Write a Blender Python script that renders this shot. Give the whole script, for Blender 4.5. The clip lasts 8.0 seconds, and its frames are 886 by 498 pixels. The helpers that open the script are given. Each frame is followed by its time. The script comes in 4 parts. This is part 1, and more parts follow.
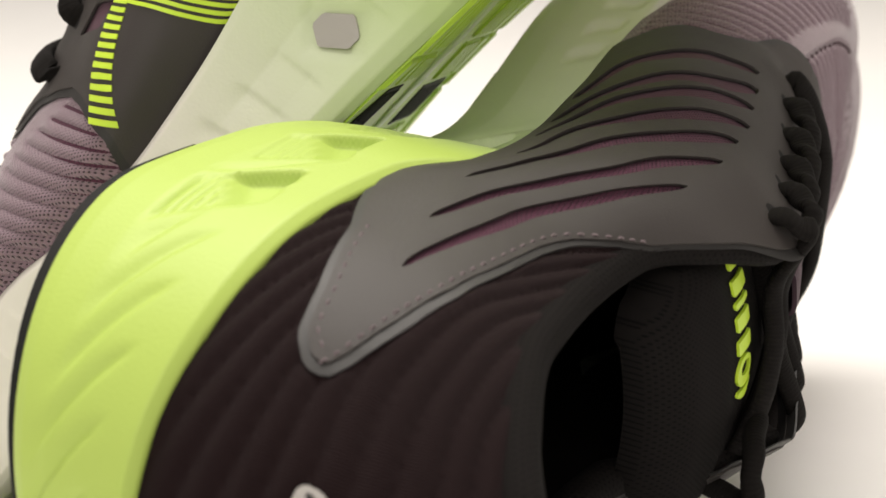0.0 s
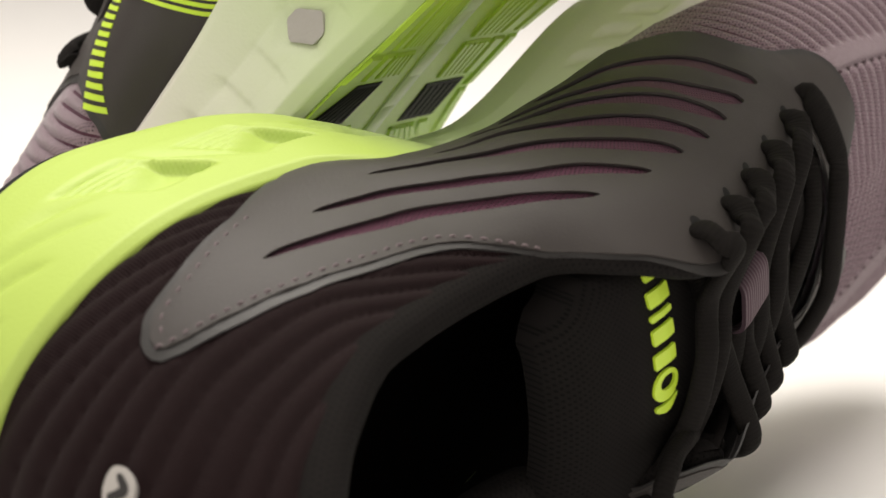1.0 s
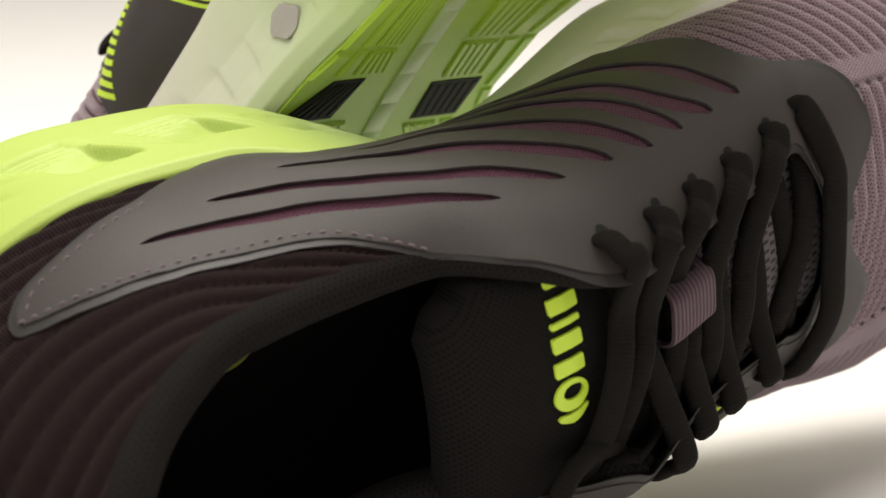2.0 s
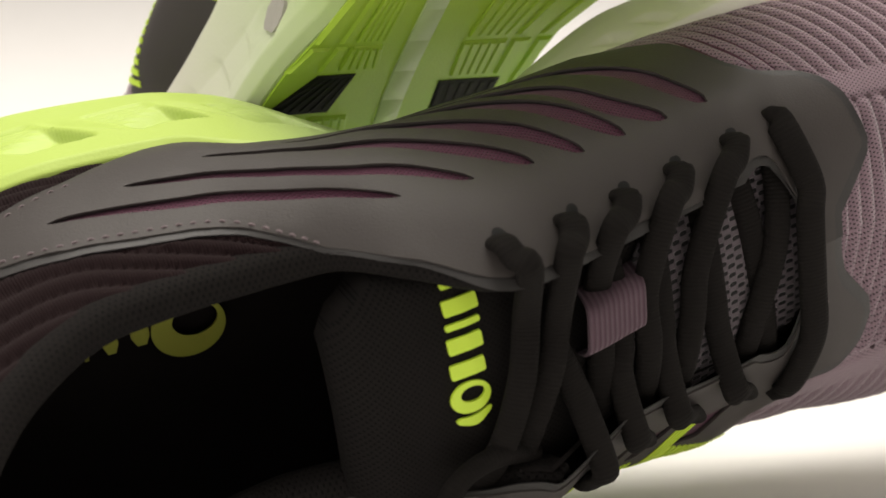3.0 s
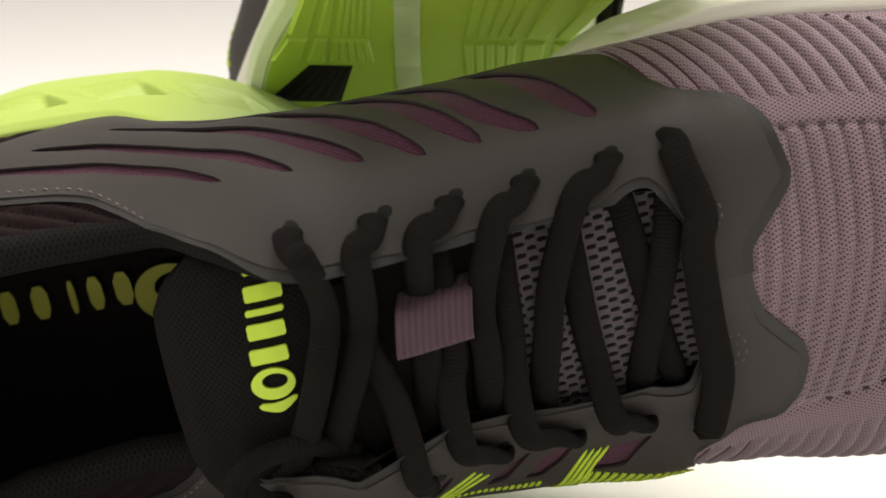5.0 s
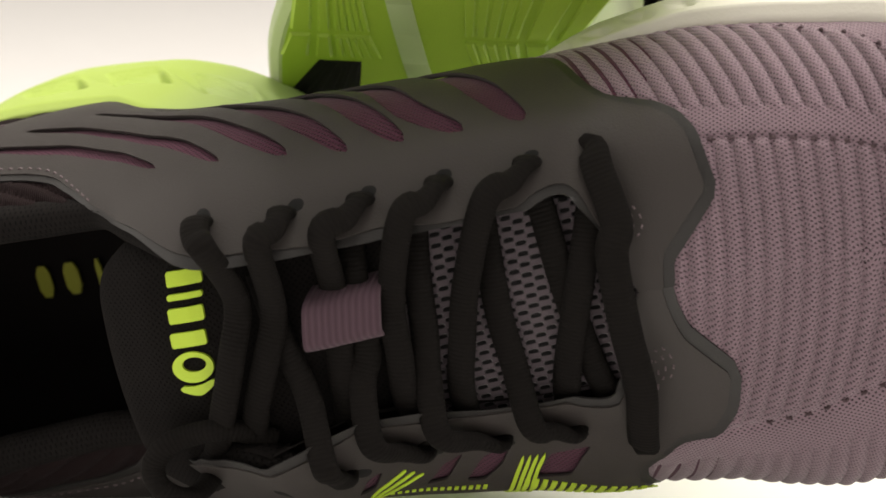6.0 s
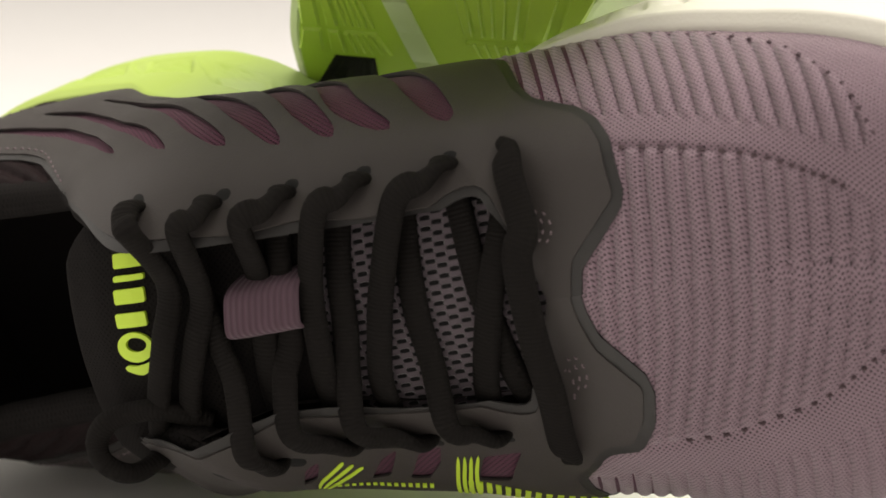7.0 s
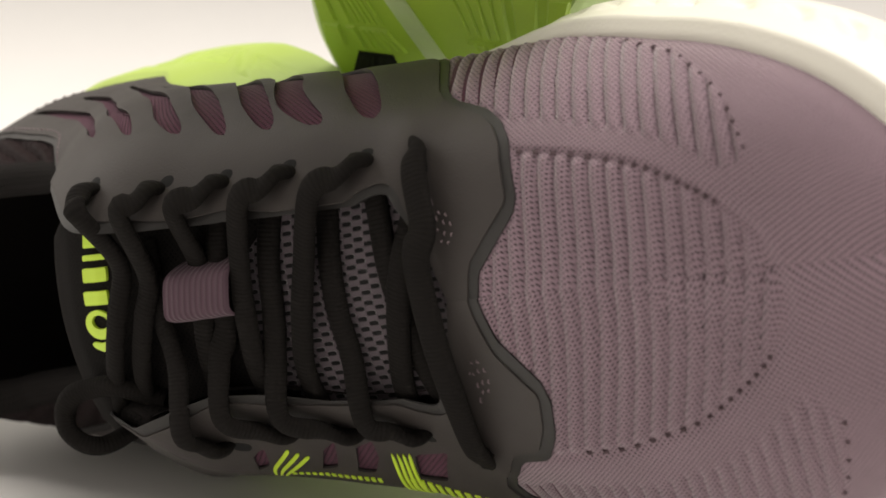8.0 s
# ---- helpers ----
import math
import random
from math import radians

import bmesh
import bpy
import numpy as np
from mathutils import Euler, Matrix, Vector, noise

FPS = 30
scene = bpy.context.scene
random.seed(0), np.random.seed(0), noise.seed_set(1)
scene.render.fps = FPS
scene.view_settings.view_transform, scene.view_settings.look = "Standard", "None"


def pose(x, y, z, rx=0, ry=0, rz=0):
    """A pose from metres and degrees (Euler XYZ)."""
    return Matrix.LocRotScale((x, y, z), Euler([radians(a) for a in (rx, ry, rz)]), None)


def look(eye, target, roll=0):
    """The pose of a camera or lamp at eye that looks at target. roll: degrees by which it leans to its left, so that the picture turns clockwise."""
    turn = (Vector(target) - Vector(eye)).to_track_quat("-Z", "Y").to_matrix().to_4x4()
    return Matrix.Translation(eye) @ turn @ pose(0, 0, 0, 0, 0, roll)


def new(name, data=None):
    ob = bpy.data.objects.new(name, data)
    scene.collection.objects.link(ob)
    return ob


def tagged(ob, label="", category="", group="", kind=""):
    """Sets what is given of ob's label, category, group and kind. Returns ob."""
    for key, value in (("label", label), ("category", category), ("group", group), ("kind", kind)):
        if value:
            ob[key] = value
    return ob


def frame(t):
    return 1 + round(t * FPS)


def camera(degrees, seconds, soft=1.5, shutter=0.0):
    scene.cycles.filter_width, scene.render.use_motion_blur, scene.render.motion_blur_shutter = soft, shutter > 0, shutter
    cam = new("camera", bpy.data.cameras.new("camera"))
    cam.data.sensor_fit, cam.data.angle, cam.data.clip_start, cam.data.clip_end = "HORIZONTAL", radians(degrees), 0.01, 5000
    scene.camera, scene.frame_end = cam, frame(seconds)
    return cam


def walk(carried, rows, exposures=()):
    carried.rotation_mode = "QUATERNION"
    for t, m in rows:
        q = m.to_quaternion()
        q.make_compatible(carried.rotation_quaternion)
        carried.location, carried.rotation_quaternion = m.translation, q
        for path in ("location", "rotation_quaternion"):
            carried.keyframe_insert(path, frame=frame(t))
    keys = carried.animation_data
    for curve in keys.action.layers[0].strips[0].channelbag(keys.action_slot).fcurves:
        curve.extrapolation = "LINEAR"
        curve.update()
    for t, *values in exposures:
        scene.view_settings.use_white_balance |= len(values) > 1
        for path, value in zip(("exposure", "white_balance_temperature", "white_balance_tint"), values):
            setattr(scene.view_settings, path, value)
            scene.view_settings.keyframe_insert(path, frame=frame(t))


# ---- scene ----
cam = camera(22.88, 8.0, soft=1.6)

# The camera circles the pair at one height, looking down by 13.4 degrees.
AXIS = (-0.0191, 0.0645)
RADIUS, HEIGHT, DIP, OFFSET, ROLL = 0.4366, 0.1491, 13.39, 0.762, 0.155
TURNS = [(0.0, -169.35), (0.5, -163.19), (1.0, -156.58), (1.5, -150.41), (2.0, -143.55), (3.5, -124.24), (4.0, -117.49),
         (4.5, -111.08), (6.0, -90.94), (6.5, -84.40), (7.0, -77.83), (7.5, -71.40), (8.0, -64.39)]


def orbit(turn):
    a = radians(turn)
    eye = Vector((AXIS[0] + RADIUS * math.cos(a), AXIS[1] + RADIUS * math.sin(a), HEIGHT))
    way = a + math.pi + radians(OFFSET)
    d = radians(DIP)
    return look(eye, eye + Vector((math.cos(way) * math.cos(d), math.sin(way) * math.cos(d), -math.sin(d))), -ROLL)


walk(cam, [(t, orbit(a)) for t, a in TURNS])

# ---- world, lights
world = bpy.data.worlds.new("studio")
scene.world = world
world.use_nodes = True
world.node_tree.nodes["Background"].inputs["Color"].default_value = (1.0, 0.93, 0.86, 1)
world.node_tree.nodes["Background"].inputs["Strength"].default_value = 0.33


def softbox(name, eye, target, size, watts, colour):
    lamp = bpy.data.lights.new(name, "AREA")
    lamp.shape, lamp.size, lamp.size_y = "RECTANGLE", size[0], size[1]
    lamp.energy, lamp.color = watts, colour
    ob = new(name, lamp)
    ob.matrix_world = look(eye, target)
    return ob


softbox("softbox_overhead", (0.16, 0.12, 1.0), (-0.03, 0.07, 0.0), (0.8, 0.6), 15.5, (1.0, 0.93, 0.85))
# Unseen side fill, added to brighten the leaning shoe's wall and the heel.
softbox("added_side_fill", (-1.1, 0.1, 0.75), (-0.03, 0.08, 0.05), (0.8, 0.8), 5.0, (1.0, 0.93, 0.85))
cam.data.dof.use_dof = True
cam.data.dof.focus_distance = 0.405
cam.data.dof.aperture_fstop = 22.0

# ---- materials
def ramp(nt, fac, stops):
    r = nt.nodes.new("ShaderNodeValToRGB")
    while len(r.color_ramp.elements) < len(stops):
        r.color_ramp.elements.new(0.5)
    for e, (p, c) in zip(r.color_ramp.elements, stops):
        e.position, e.color = p, (*c, 1)
    nt.links.new(fac, r.inputs["Fac"])
    return r.outputs["Color"]


def maths(nt, op, a, b=None, c=None):
    n = nt.nodes.new("ShaderNodeMath")
    n.operation = op
    for i, x in enumerate((a, b, c)):
        if x is None:
            continue
        if isinstance(x, (int, float)):
            n.inputs[i].default_value = x
        else:
            nt.links.new(x, n.inputs[i])
    return n.outputs[0]


def mixed(nt, fac, a, b, kind="MIX"):
    n = nt.nodes.new("ShaderNodeMix")
    n.data_type, n.blend_type = "RGBA", kind
    for s, x in ((n.inputs[0], fac), (n.inputs[6], a), (n.inputs[7], b)):
        if isinstance(x, (int, float)):
            s.default_value = x
        elif isinstance(x, tuple):
            s.default_value = (*x, 1)
        else:
            nt.links.new(x, s)
    return n.outputs[2]


def noised(nt, scale, detail=3.0, coord="Object"):
    t = nt.nodes.new("ShaderNodeTexCoord")
    n = nt.nodes.new("ShaderNodeTexNoise")
    n.inputs["Scale"].default_value, n.inputs["Detail"].default_value = scale, detail
    nt.links.new(t.outputs[coord], n.inputs["Vector"])
    return n.outputs["Fac"]


def uv_axes(nt):
    t = nt.nodes.new("ShaderNodeTexCoord")
    s = nt.nodes.new("ShaderNodeSeparateXYZ")
    nt.links.new(t.outputs["UV"], s.inputs[0])
    return s.outputs[0], s.outputs[1]


def bumped(nt, bsdf, height, distance, strength=1.0):
    b = nt.nodes.new("ShaderNodeBump")
    b.inputs["Distance"].default_value, b.inputs["Strength"].default_value = distance, strength
    nt.links.new(height, b.inputs["Height"])
    if bsdf.inputs["Normal"].is_linked:
        nt.links.new(bsdf.inputs["Normal"].links[0].from_socket, b.inputs["Normal"])
    nt.links.new(b.outputs[0], bsdf.inputs["Normal"])


def material(name, colour, rough, wear=0.12, grain=900.0, relief=0.00015, sheen=0.0, spec=0.5):
    """A plain surface with stains at one scale and grain at another."""
    m = bpy.data.materials.new(name)
    m.use_nodes = True
    nt = m.node_tree
    b = nt.nodes["Principled BSDF"]
    dark, light = tuple(c * (1 - wear) for c in colour), tuple(min(1, c * (1 + wear)) for c in colour)
    nt.links.new(mixed(nt, noised(nt, 35.0, 5.0), dark, light), b.inputs["Base Color"])
    b.inputs["Roughness"].default_value = rough
    b.inputs["Specular IOR Level"].default_value = spec
    if sheen:
        b.inputs["Sheen Weight"].default_value = sheen
        b.inputs["Sheen Roughness"].default_value = 0.5
    if relief:
        bumped(nt, b, noised(nt, grain, 4.0), relief)
    return m


def weave(name, yarn, hole, px, py, cut, rough=0.85, depth=0.0004, soft=0.25, sheen=0.25):
    """Knitted mesh: staggered holes px by py millimetres apart in the skin's own coordinates."""
    m = material(name, yarn, rough, 0.18, 2500.0, 0.0001, sheen, 0.13)
    nt = m.node_tree
    b = nt.nodes["Principled BSDF"]
    x, y = uv_axes(nt)
    k = maths(nt, "MULTIPLY", maths(nt, "SINE", maths(nt, "MULTIPLY", x, math.pi * 1000 / px)), maths(nt, "SINE", maths(nt, "MULTIPLY", y, math.pi * 1000 / py)))
    k = maths(nt, "ABSOLUTE", k) if px < 0 else k
    f = nt.nodes.new("ShaderNodeMapRange")
    f.interpolation_type = "SMOOTHSTEP"
    f.inputs["From Min"].default_value, f.inputs["From Max"].default_value = cut, cut + soft
    nt.links.new(k, f.inputs["Value"])
    was = b.inputs["Base Color"].links[0].from_socket
    nt.links.new(mixed(nt, f.outputs[0], was, hole), b.inputs["Base Color"])
    bumped(nt, b, maths(nt, "SUBTRACT", 1.0, f.outputs[0]), depth)
    return m


def ribbed(name, colour, rough, period, axis=0, depth=0.0003, sheen=0.2, wear=0.15):
    """Cloth with fine ribs, period millimetres apart."""
    m = material(name, colour, rough, wear, 3000.0, 0.00008, sheen, 0.12)
    nt = m.node_tree
    b = nt.nodes["Principled BSDF"]
    c = uv_axes(nt)[axis]
    w = maths(nt, "SINE", maths(nt, "MULTIPLY", c, 2 * math.pi * 1000 / period))
    was = b.inputs["Base Color"].links[0].from_socket
    nt.links.new(mixed(nt, maths(nt, "MULTIPLY_ADD", w, 0.18, 0.18), was, tuple(c_ * 0.35 for c_ in colour)), b.inputs["Base Color"])
    bumped(nt, b, w, depth)
    return m


def foam():
    """Midsole foam, dyed lime at the heel and fading to off-white at the forefoot."""
    m = material("dyed_foam", (0.5, 0.6, 0.1), 0.5, 0.05, 1400.0, 0.00006, 0.0, 0.4)
    nt = m.node_tree
    b = nt.nodes["Principled BSDF"]
    t = nt.nodes.new("ShaderNodeTexCoord")
    s = nt.nodes.new("ShaderNodeSeparateXYZ")
    nt.links.new(t.outputs["Object"], s.inputs[0])
    f = nt.nodes.new("ShaderNodeMapRange")
    f.inputs["From Min"].default_value, f.inputs["From Max"].default_value = -0.16, 0.10
    nt.links.new(maths(nt, "ADD", s.outputs[0], maths(nt, "MULTIPLY", noised(nt, 60.0), 0.006)), f.inputs["Value"])
    c = ramp(nt, f.outputs[0], [(0.0, LIME), (0.32, LIME), (0.41, (0.49, 0.62, 0.28)), (0.50, (0.60, 0.67, 0.46)), (0.62, (0.72, 0.70, 0.63))])
    nt.links.new(c, b.inputs["Base Color"])
    b.inputs["Subsurface Weight"].default_value = 0.0
    return m


LIME = (0.43, 0.57, 0.115)
PAPER = material("white_paper", (0.82, 0.81, 0.795), 0.9, 0.02, 300.0, 0.00005)
FOAM = foam()
RUBBER_LIME = material("lime_rubber", (0.43, 0.62, 0.06), 0.45, 0.08, 1800.0, 0.00008)
RUBBER_PALE = material("pale_green_rubber", (0.55, 0.66, 0.36), 0.5, 0.06, 1500.0, 0.00006)
RUBBER_BLACK = material("black_rubber", (0.010, 0.010, 0.010), 0.7, 0.2, 900.0, 0.0001, 0.0, 0.2)
INK_LIME = material("lime_print", (0.58, 0.80, 0.05), 0.45, 0.05, 2500.0, 0.00004)
INK_DULL = material("dull_lime_print", (0.42, 0.44, 0.05), 0.6, 0.15)
OVERLAY = material("grey_film_overlay", (0.042, 0.0365, 0.0345), 0.55, 0.08, 2600.0, 0.00007, 0.0, 0.35)
RIM = material("dark_grey_film_edge", (0.019, 0.0175, 0.017), 0.5, 0.1, 2600.0, 0.00006)
KNIT = weave("mauve_knit", (0.250, 0.174, 0.208), (0.045, 0.028, 0.037), 0.62, 0.55, 0.24, soft=0.34, depth=0.0003, sheen=0.4)
KNIT_PURPLE = weave("purple_knit", (0.092, 0.031, 0.055), (0.020, 0.006, 0.012), 0.6, 0.5, 0.3, soft=0.4, sheen=0.14)
RIBCLOTH = ribbed("burgundy_cloth", (0.0120, 0.0052, 0.0058), 0.9, 0.55, 0, 0.00006, 0.03)
BLACKCLOTH = weave("black_lining_cloth", (0.0105, 0.009, 0.0085), (0.003, 0.003, 0.003), 0.6, 0.6, 0.4, rough=0.95, sheen=0.0, depth=0.00015)
LINING = material("black_lining", (0.013, 0.011, 0.0105), 1.0, 0.2, 1500.0, 0.0001, 0.0, 0.1)
LACE = ribbed("black_lace_braid", (0.0095, 0.0082, 0.0075), 0.9, 0.8, 0, 0.00003, 0.0)
WEBBING = ribbed("purple_webbing", (0.10, 0.062, 0.080), 0.85, 1.15, 0, 0.0001, 0.1)
TONGUE_MESH = weave("grey_purple_open_mesh", (0.10, 0.082, 0.094), (0.004, 0.0035, 0.004), 2.0, 0.95, 0.06, depth=0.0006, soft=0.25)
THREAD = material("mauve_thread", (0.15, 0.115, 0.125), 0.8, 0.1)
HOLE = material("dark_needle_hole", (0.075, 0.048, 0.056), 0.9, 0.1)
REFLECTIVE = material("pale_reflective_film", (0.40, 0.38, 0.36), 0.4, 0.05)


# ---- the last: a smooth skin from cross-sections (millimetres; a along the shoe, s across, h above the ground)
HEEL, TOE = -112.0, 55.0
HEEL_K, TOE_K = 1.25, 1.60
HEEL_SECTIONS = [
    (-180, ((40, 35), (41, 54), (40, 74), (36, 91), (33.5, 104))),
    (-157, ((40.5, 35), (41, 53), (39.5, 70), (35, 86), (32, 98))),
    (-134, ((41, 36.5), (41, 50), (39, 62), (35, 76), (31.5, 88))),
    (-112, ((41, 37), (41, 48), (39.5, 58), (36, 70), (32, 81))),
    (-92, ((41, 40), (41.5, 48), (40, 58), (36, 70), (31.5, 79))),
    (-78, ((39.3, 48), (40.5, 55), (39.5, 64), (35.5, 75), (31, 81))),
]
WAIST_SECTIONS = [
    (-65, ((36.8, 49), (39.3, 59), (39, 71), (35, 82), (29, 91))),
    (-50, ((34.3, 47), (38.0, 59), (38, 72), (33.5, 86), (22, 98))),
    (-30, ((34.0, 44), (37.3, 56), (37.5, 68), (31.5, 80), (20, 90))),
    (-10, ((35.2, 40.5), (36.6, 51), (36, 62), (30.5, 73), (19, 82))),
    (11, ((37.2, 38.5), (36.8, 47), (33.3, 56.6), (29, 66), (18, 74))),
    (16, ((37.8, 38.5), (36.9, 47), (33, 57), (26, 66.5), (11, 73.2))),
]
TOE_SECTIONS = [
    (20, ((38.2, 38.7), (37, 47), (32, 57.5), (22, 67.5), (0, 72.6))),
    (28, ((38.7, 39), (37, 47.5), (31, 58), (20, 67), (0, 71.5))),
    (40, ((38.3, 41), (36.3, 48.5), (30, 57.5), (19, 65), (0, 69))),
    (55, ((36.6, 42), (34.4, 49), (28.5, 56.5), (18, 62.5), (0, 65.5))),
    (78, ((34.0, 43.5), (32, 49.5), (26.5, 55.5), (17.5, 60), (0, 65.5))),
    (101, ((32.5, 44), (30.5, 49), (25.5, 54), (17.5, 58), (0, 65.5))),
    (124, ((32.5, 44), (30.5, 48.5), (25.5, 53), (17.5, 57), (0, 65.5))),
]
STATIONS = HEEL_SECTIONS + WAIST_SECTIONS + TOE_SECTIONS
SU = np.array([s[0] for s in STATIONS], float)
SP = np.array([s[1] for s in STATIONS], float)


def tangents(x, y):
    """Slopes of a smooth curve through (x, y) that does not overshoot."""
    d = np.diff(y, axis=0) / np.diff(x).reshape(-1, *[1] * (y.ndim - 1))
    m = np.empty_like(y)
    m[0], m[-1] = d[0], d[-1]
    m[1:-1] = np.where(d[:-1] * d[1:] > 0, 2 * d[:-1] * d[1:] / np.where(d[:-1] + d[1:] == 0, 1, d[:-1] + d[1:]), 0)
    return m


def smooth(x, y, m, q):
    q = np.clip(np.asarray(q, float), x[0], x[-1])
    i = np.clip(np.searchsorted(x, q, side="right") - 1, 0, len(x) - 2)
    w = (x[i + 1] - x[i])
    t = (q - x[i]) / w
    e = (slice(None),) * q.ndim + (None,) * (y.ndim - 1)
    t, w = t[e], w[e]
    return ((2 * t**3 - 3 * t**2 + 1) * y[i] + (t**3 - 2 * t**2 + t) * w * m[i] + (3 * t**2 - 2 * t**3) * y[i + 1] + (t**3 - t**2) * w * m[i + 1])


SM = tangents(SU, SP)


def spread(u, r, h):
    """From station u, reach r and height h to a, s, h: round the heel and the toe the stations fan out."""
    u, r = np.asarray(u, float), np.asarray(r, float)
    heel = np.radians(np.clip((HEEL - u) / 68 * 90, 0, 90))
    toe = np.radians(np.clip((u - TOE) / 69 * 90, 0, 90))
    a = np.clip(u, HEEL, TOE) - HEEL_K * r * np.sin(heel) + TOE_K * r * np.sin(toe)
    return np.stack([a, r * np.cos(heel) * np.cos(toe), h + 0 * r], -1)


def profile(u, v, side=1.0):
    p = smooth(SU, SP, SM, u)
    if side < 0:
        low = np.exp(-(((np.asarray(u, float) + 8) / 45) ** 2))
        p = p.copy()
        p[..., 0, 1] -= 1.5 * low
        p[..., 1, 1] -= 0.7 * low
        out = np.interp(u, (-180, -150, -120, -95, -60, -20, 2, 12, 22, 32, 44, 60, 90, 124), (0, -2.5, -3, -1.5, -1, 2, 7, 9, 11, 13, 15, 15, 11, 0))
        rim = np.interp(u, (-180, -150, -112, -80, -62, -54, -47), (0, -7, -14, -17, -12, -6, 0))
        p[..., 0] += out[..., None] * np.array((0.7, 1, 0.85, 0.42, 0)) + rim[..., None] * np.array((0, 0, 0.15, 0.55, 1))
        # flatter shoulder between the stripes and the throat
        at = (-64, -50, -30, -20, -10, 0, 12, 24)
        f = lambda *d: np.interp(u, at, d)
        p[..., 0, 0] += f(0, -1.5, -0.8, 0, 0.5, 0.8, 0.5, 0)
        p[..., 1, 0] += f(0, -3, -0.2, 2.2, 3.6, 3.8, 2, 0)
        p[..., 2, 0] += f(0, -3.2, -0.6, 0.8, 1.4, 1.8, 0.8, 0)
        p[..., 2, 1] += f(0, -3, -3.5, -3.5, -3, -1.2, -0.5, 0)
        p[..., 3, 0] += f(0, -3, -4.2, -3.7, -2.7, -1.8, -0.8, 0)
        p[..., 3, 1] += f(0, -3, -4, -4.2, -4, -2.5, -1, 0)
        p[..., 4, 0] += f(0, -5, -8, -6.5, -3, -1.5, -0.8, 0)
        p[..., 4, 1] += f(0, 1, 1.5, 1, -1, -0.7, 0, 0)
    else:
        out = np.interp(u, (-92, -72, -58, -40, -22, -5, 10, 22, 60, 124), (0, 0.8, 2.0, 2.3, 1.9, 0.9, 0, -0.5, -0.8, 0))
        p = p.copy()
        p[..., 0] += out[..., None] * np.array((1, 0.9, 0.4, 0, 0))
    u, v = np.asarray(u, float), np.clip(np.asarray(v, float), 0, 1)
    # centripetal cubic across the section
    i = np.clip((v * 4).astype(int), 0, 3)
    t = (v * 4 - i)[..., None]
    q = np.concatenate([2 * p[..., :1, :] - p[..., 1:2, :], p, 2 * p[..., 4:, :] - p[..., 3:4, :]], -2)
    g = lambda k: np.take_along_axis(q, (i + k)[..., None, None] + np.zeros((1,) * i.ndim + (1, 2), int), -2)[..., 0, :]
    p0, p1, p2, p3 = g(0), g(1), g(2), g(3)
    return 0.5 * (2 * p1 + (p2 - p0) * t + (2 * p0 - 5 * p1 + 4 * p2 - p3) * t**2 + (3 * p1 - p0 - 3 * p2 + p3) * t**3)


def skin(u, v, out=0.0, side=1.0):
    """A point of the upper's skin, out millimetres proud of it. side: 1 inner side, -1 outer side."""
    u, v = np.broadcast_arrays(np.asarray(u, float), np.asarray(v, float))
    f = lambda uu, vv: spread(uu, *np.moveaxis(profile(uu, vv, side), -1, 0))
    p = f(u, v)
    if np.any(out):
        e = 0.02
        v2 = np.clip(v, e, 1 - e)
        du = f(np.clip(u + 0.6, -180, 124), v2) - f(np.clip(u - 0.6, -180, 124), v2)
        dv = f(u, v2 + e) - f(u, v2 - e)
        n = np.cross(du, dv)
        n[..., 1] *= (v < 0.994)
        n = -n / (np.linalg.norm(n, axis=-1, keepdims=True) + 1e-9)
        p = p + n * np.asarray(out, float)[..., None] if np.ndim(out) else p + n * out
    p = p * (1, side, 1)
    return p


def at_height(u, h, side=1.0):
    """The v at which the skin of station u is h high."""
    vs = np.linspace(0, 1, 81)
    hs = np.maximum.accumulate(profile(np.full(81, float(u)), vs, side)[:, 1])
    return float(np.interp(h, hs, vs))

# ---- mesh helpers (millimetres in, metres out)
from mathutils.geometry import delaunay_2d_cdt


def part(name, verts, faces, mat, parent, label="", uv=None, smooth_faces=True, mirror=1.0):
    """One mesh object under a thing or a part. verts in millimetres; mirror -1 makes the other foot's."""
    v = np.asarray(verts, float).reshape(-1, 3) * (0.001, 0.001 * mirror, 0.001)
    f = [tuple(q) for q in faces]
    if mirror < 0:
        f = [q[::-1] for q in f]
    me = bpy.data.meshes.new(name)
    me.from_pydata(v.tolist(), [], f)
    if uv is not None:
        layer = me.uv_layers.new(name="skin")
        idx = np.empty(len(me.loops), int)
        me.loops.foreach_get("vertex_index", idx)
        layer.data.foreach_set("uv", (np.asarray(uv, float).reshape(-1, 2)[idx] * 0.001).ravel())
    me.polygons.foreach_set("use_smooth", [smooth_faces] * len(me.polygons))
    if smooth_faces:
        me.set_sharp_from_angle(angle=radians(52))
    me.materials.append(mat)
    me.update()
    ob = new(name, me)
    ob.parent = parent
    return tagged(ob, label) if label else ob


def lattice(n, m, start=0, closed=False):
    """Quads of a grid of n by m points."""
    q = []
    for i in range(n - 1):
        for j in range(m - (0 if closed else 1)):
            k = (j + 1) % m
            q.append((start + i * m + j, start + (i + 1) * m + j, start + (i + 1) * m + k, start + i * m + k))
    return q


def inside(pts, poly):
    x, y = np.asarray(pts, float).T
    p = np.asarray(poly, float)
    q = np.roll(p, -1, 0)
    c = np.zeros(len(x), bool)
    for (x0, y0), (x1, y1) in zip(p, q):
        if y0 != y1:
            c ^= ((y0 > y) != (y1 > y)) & (x < (x1 - x0) * (y - y0) / (y1 - y0) + x0)
    return c


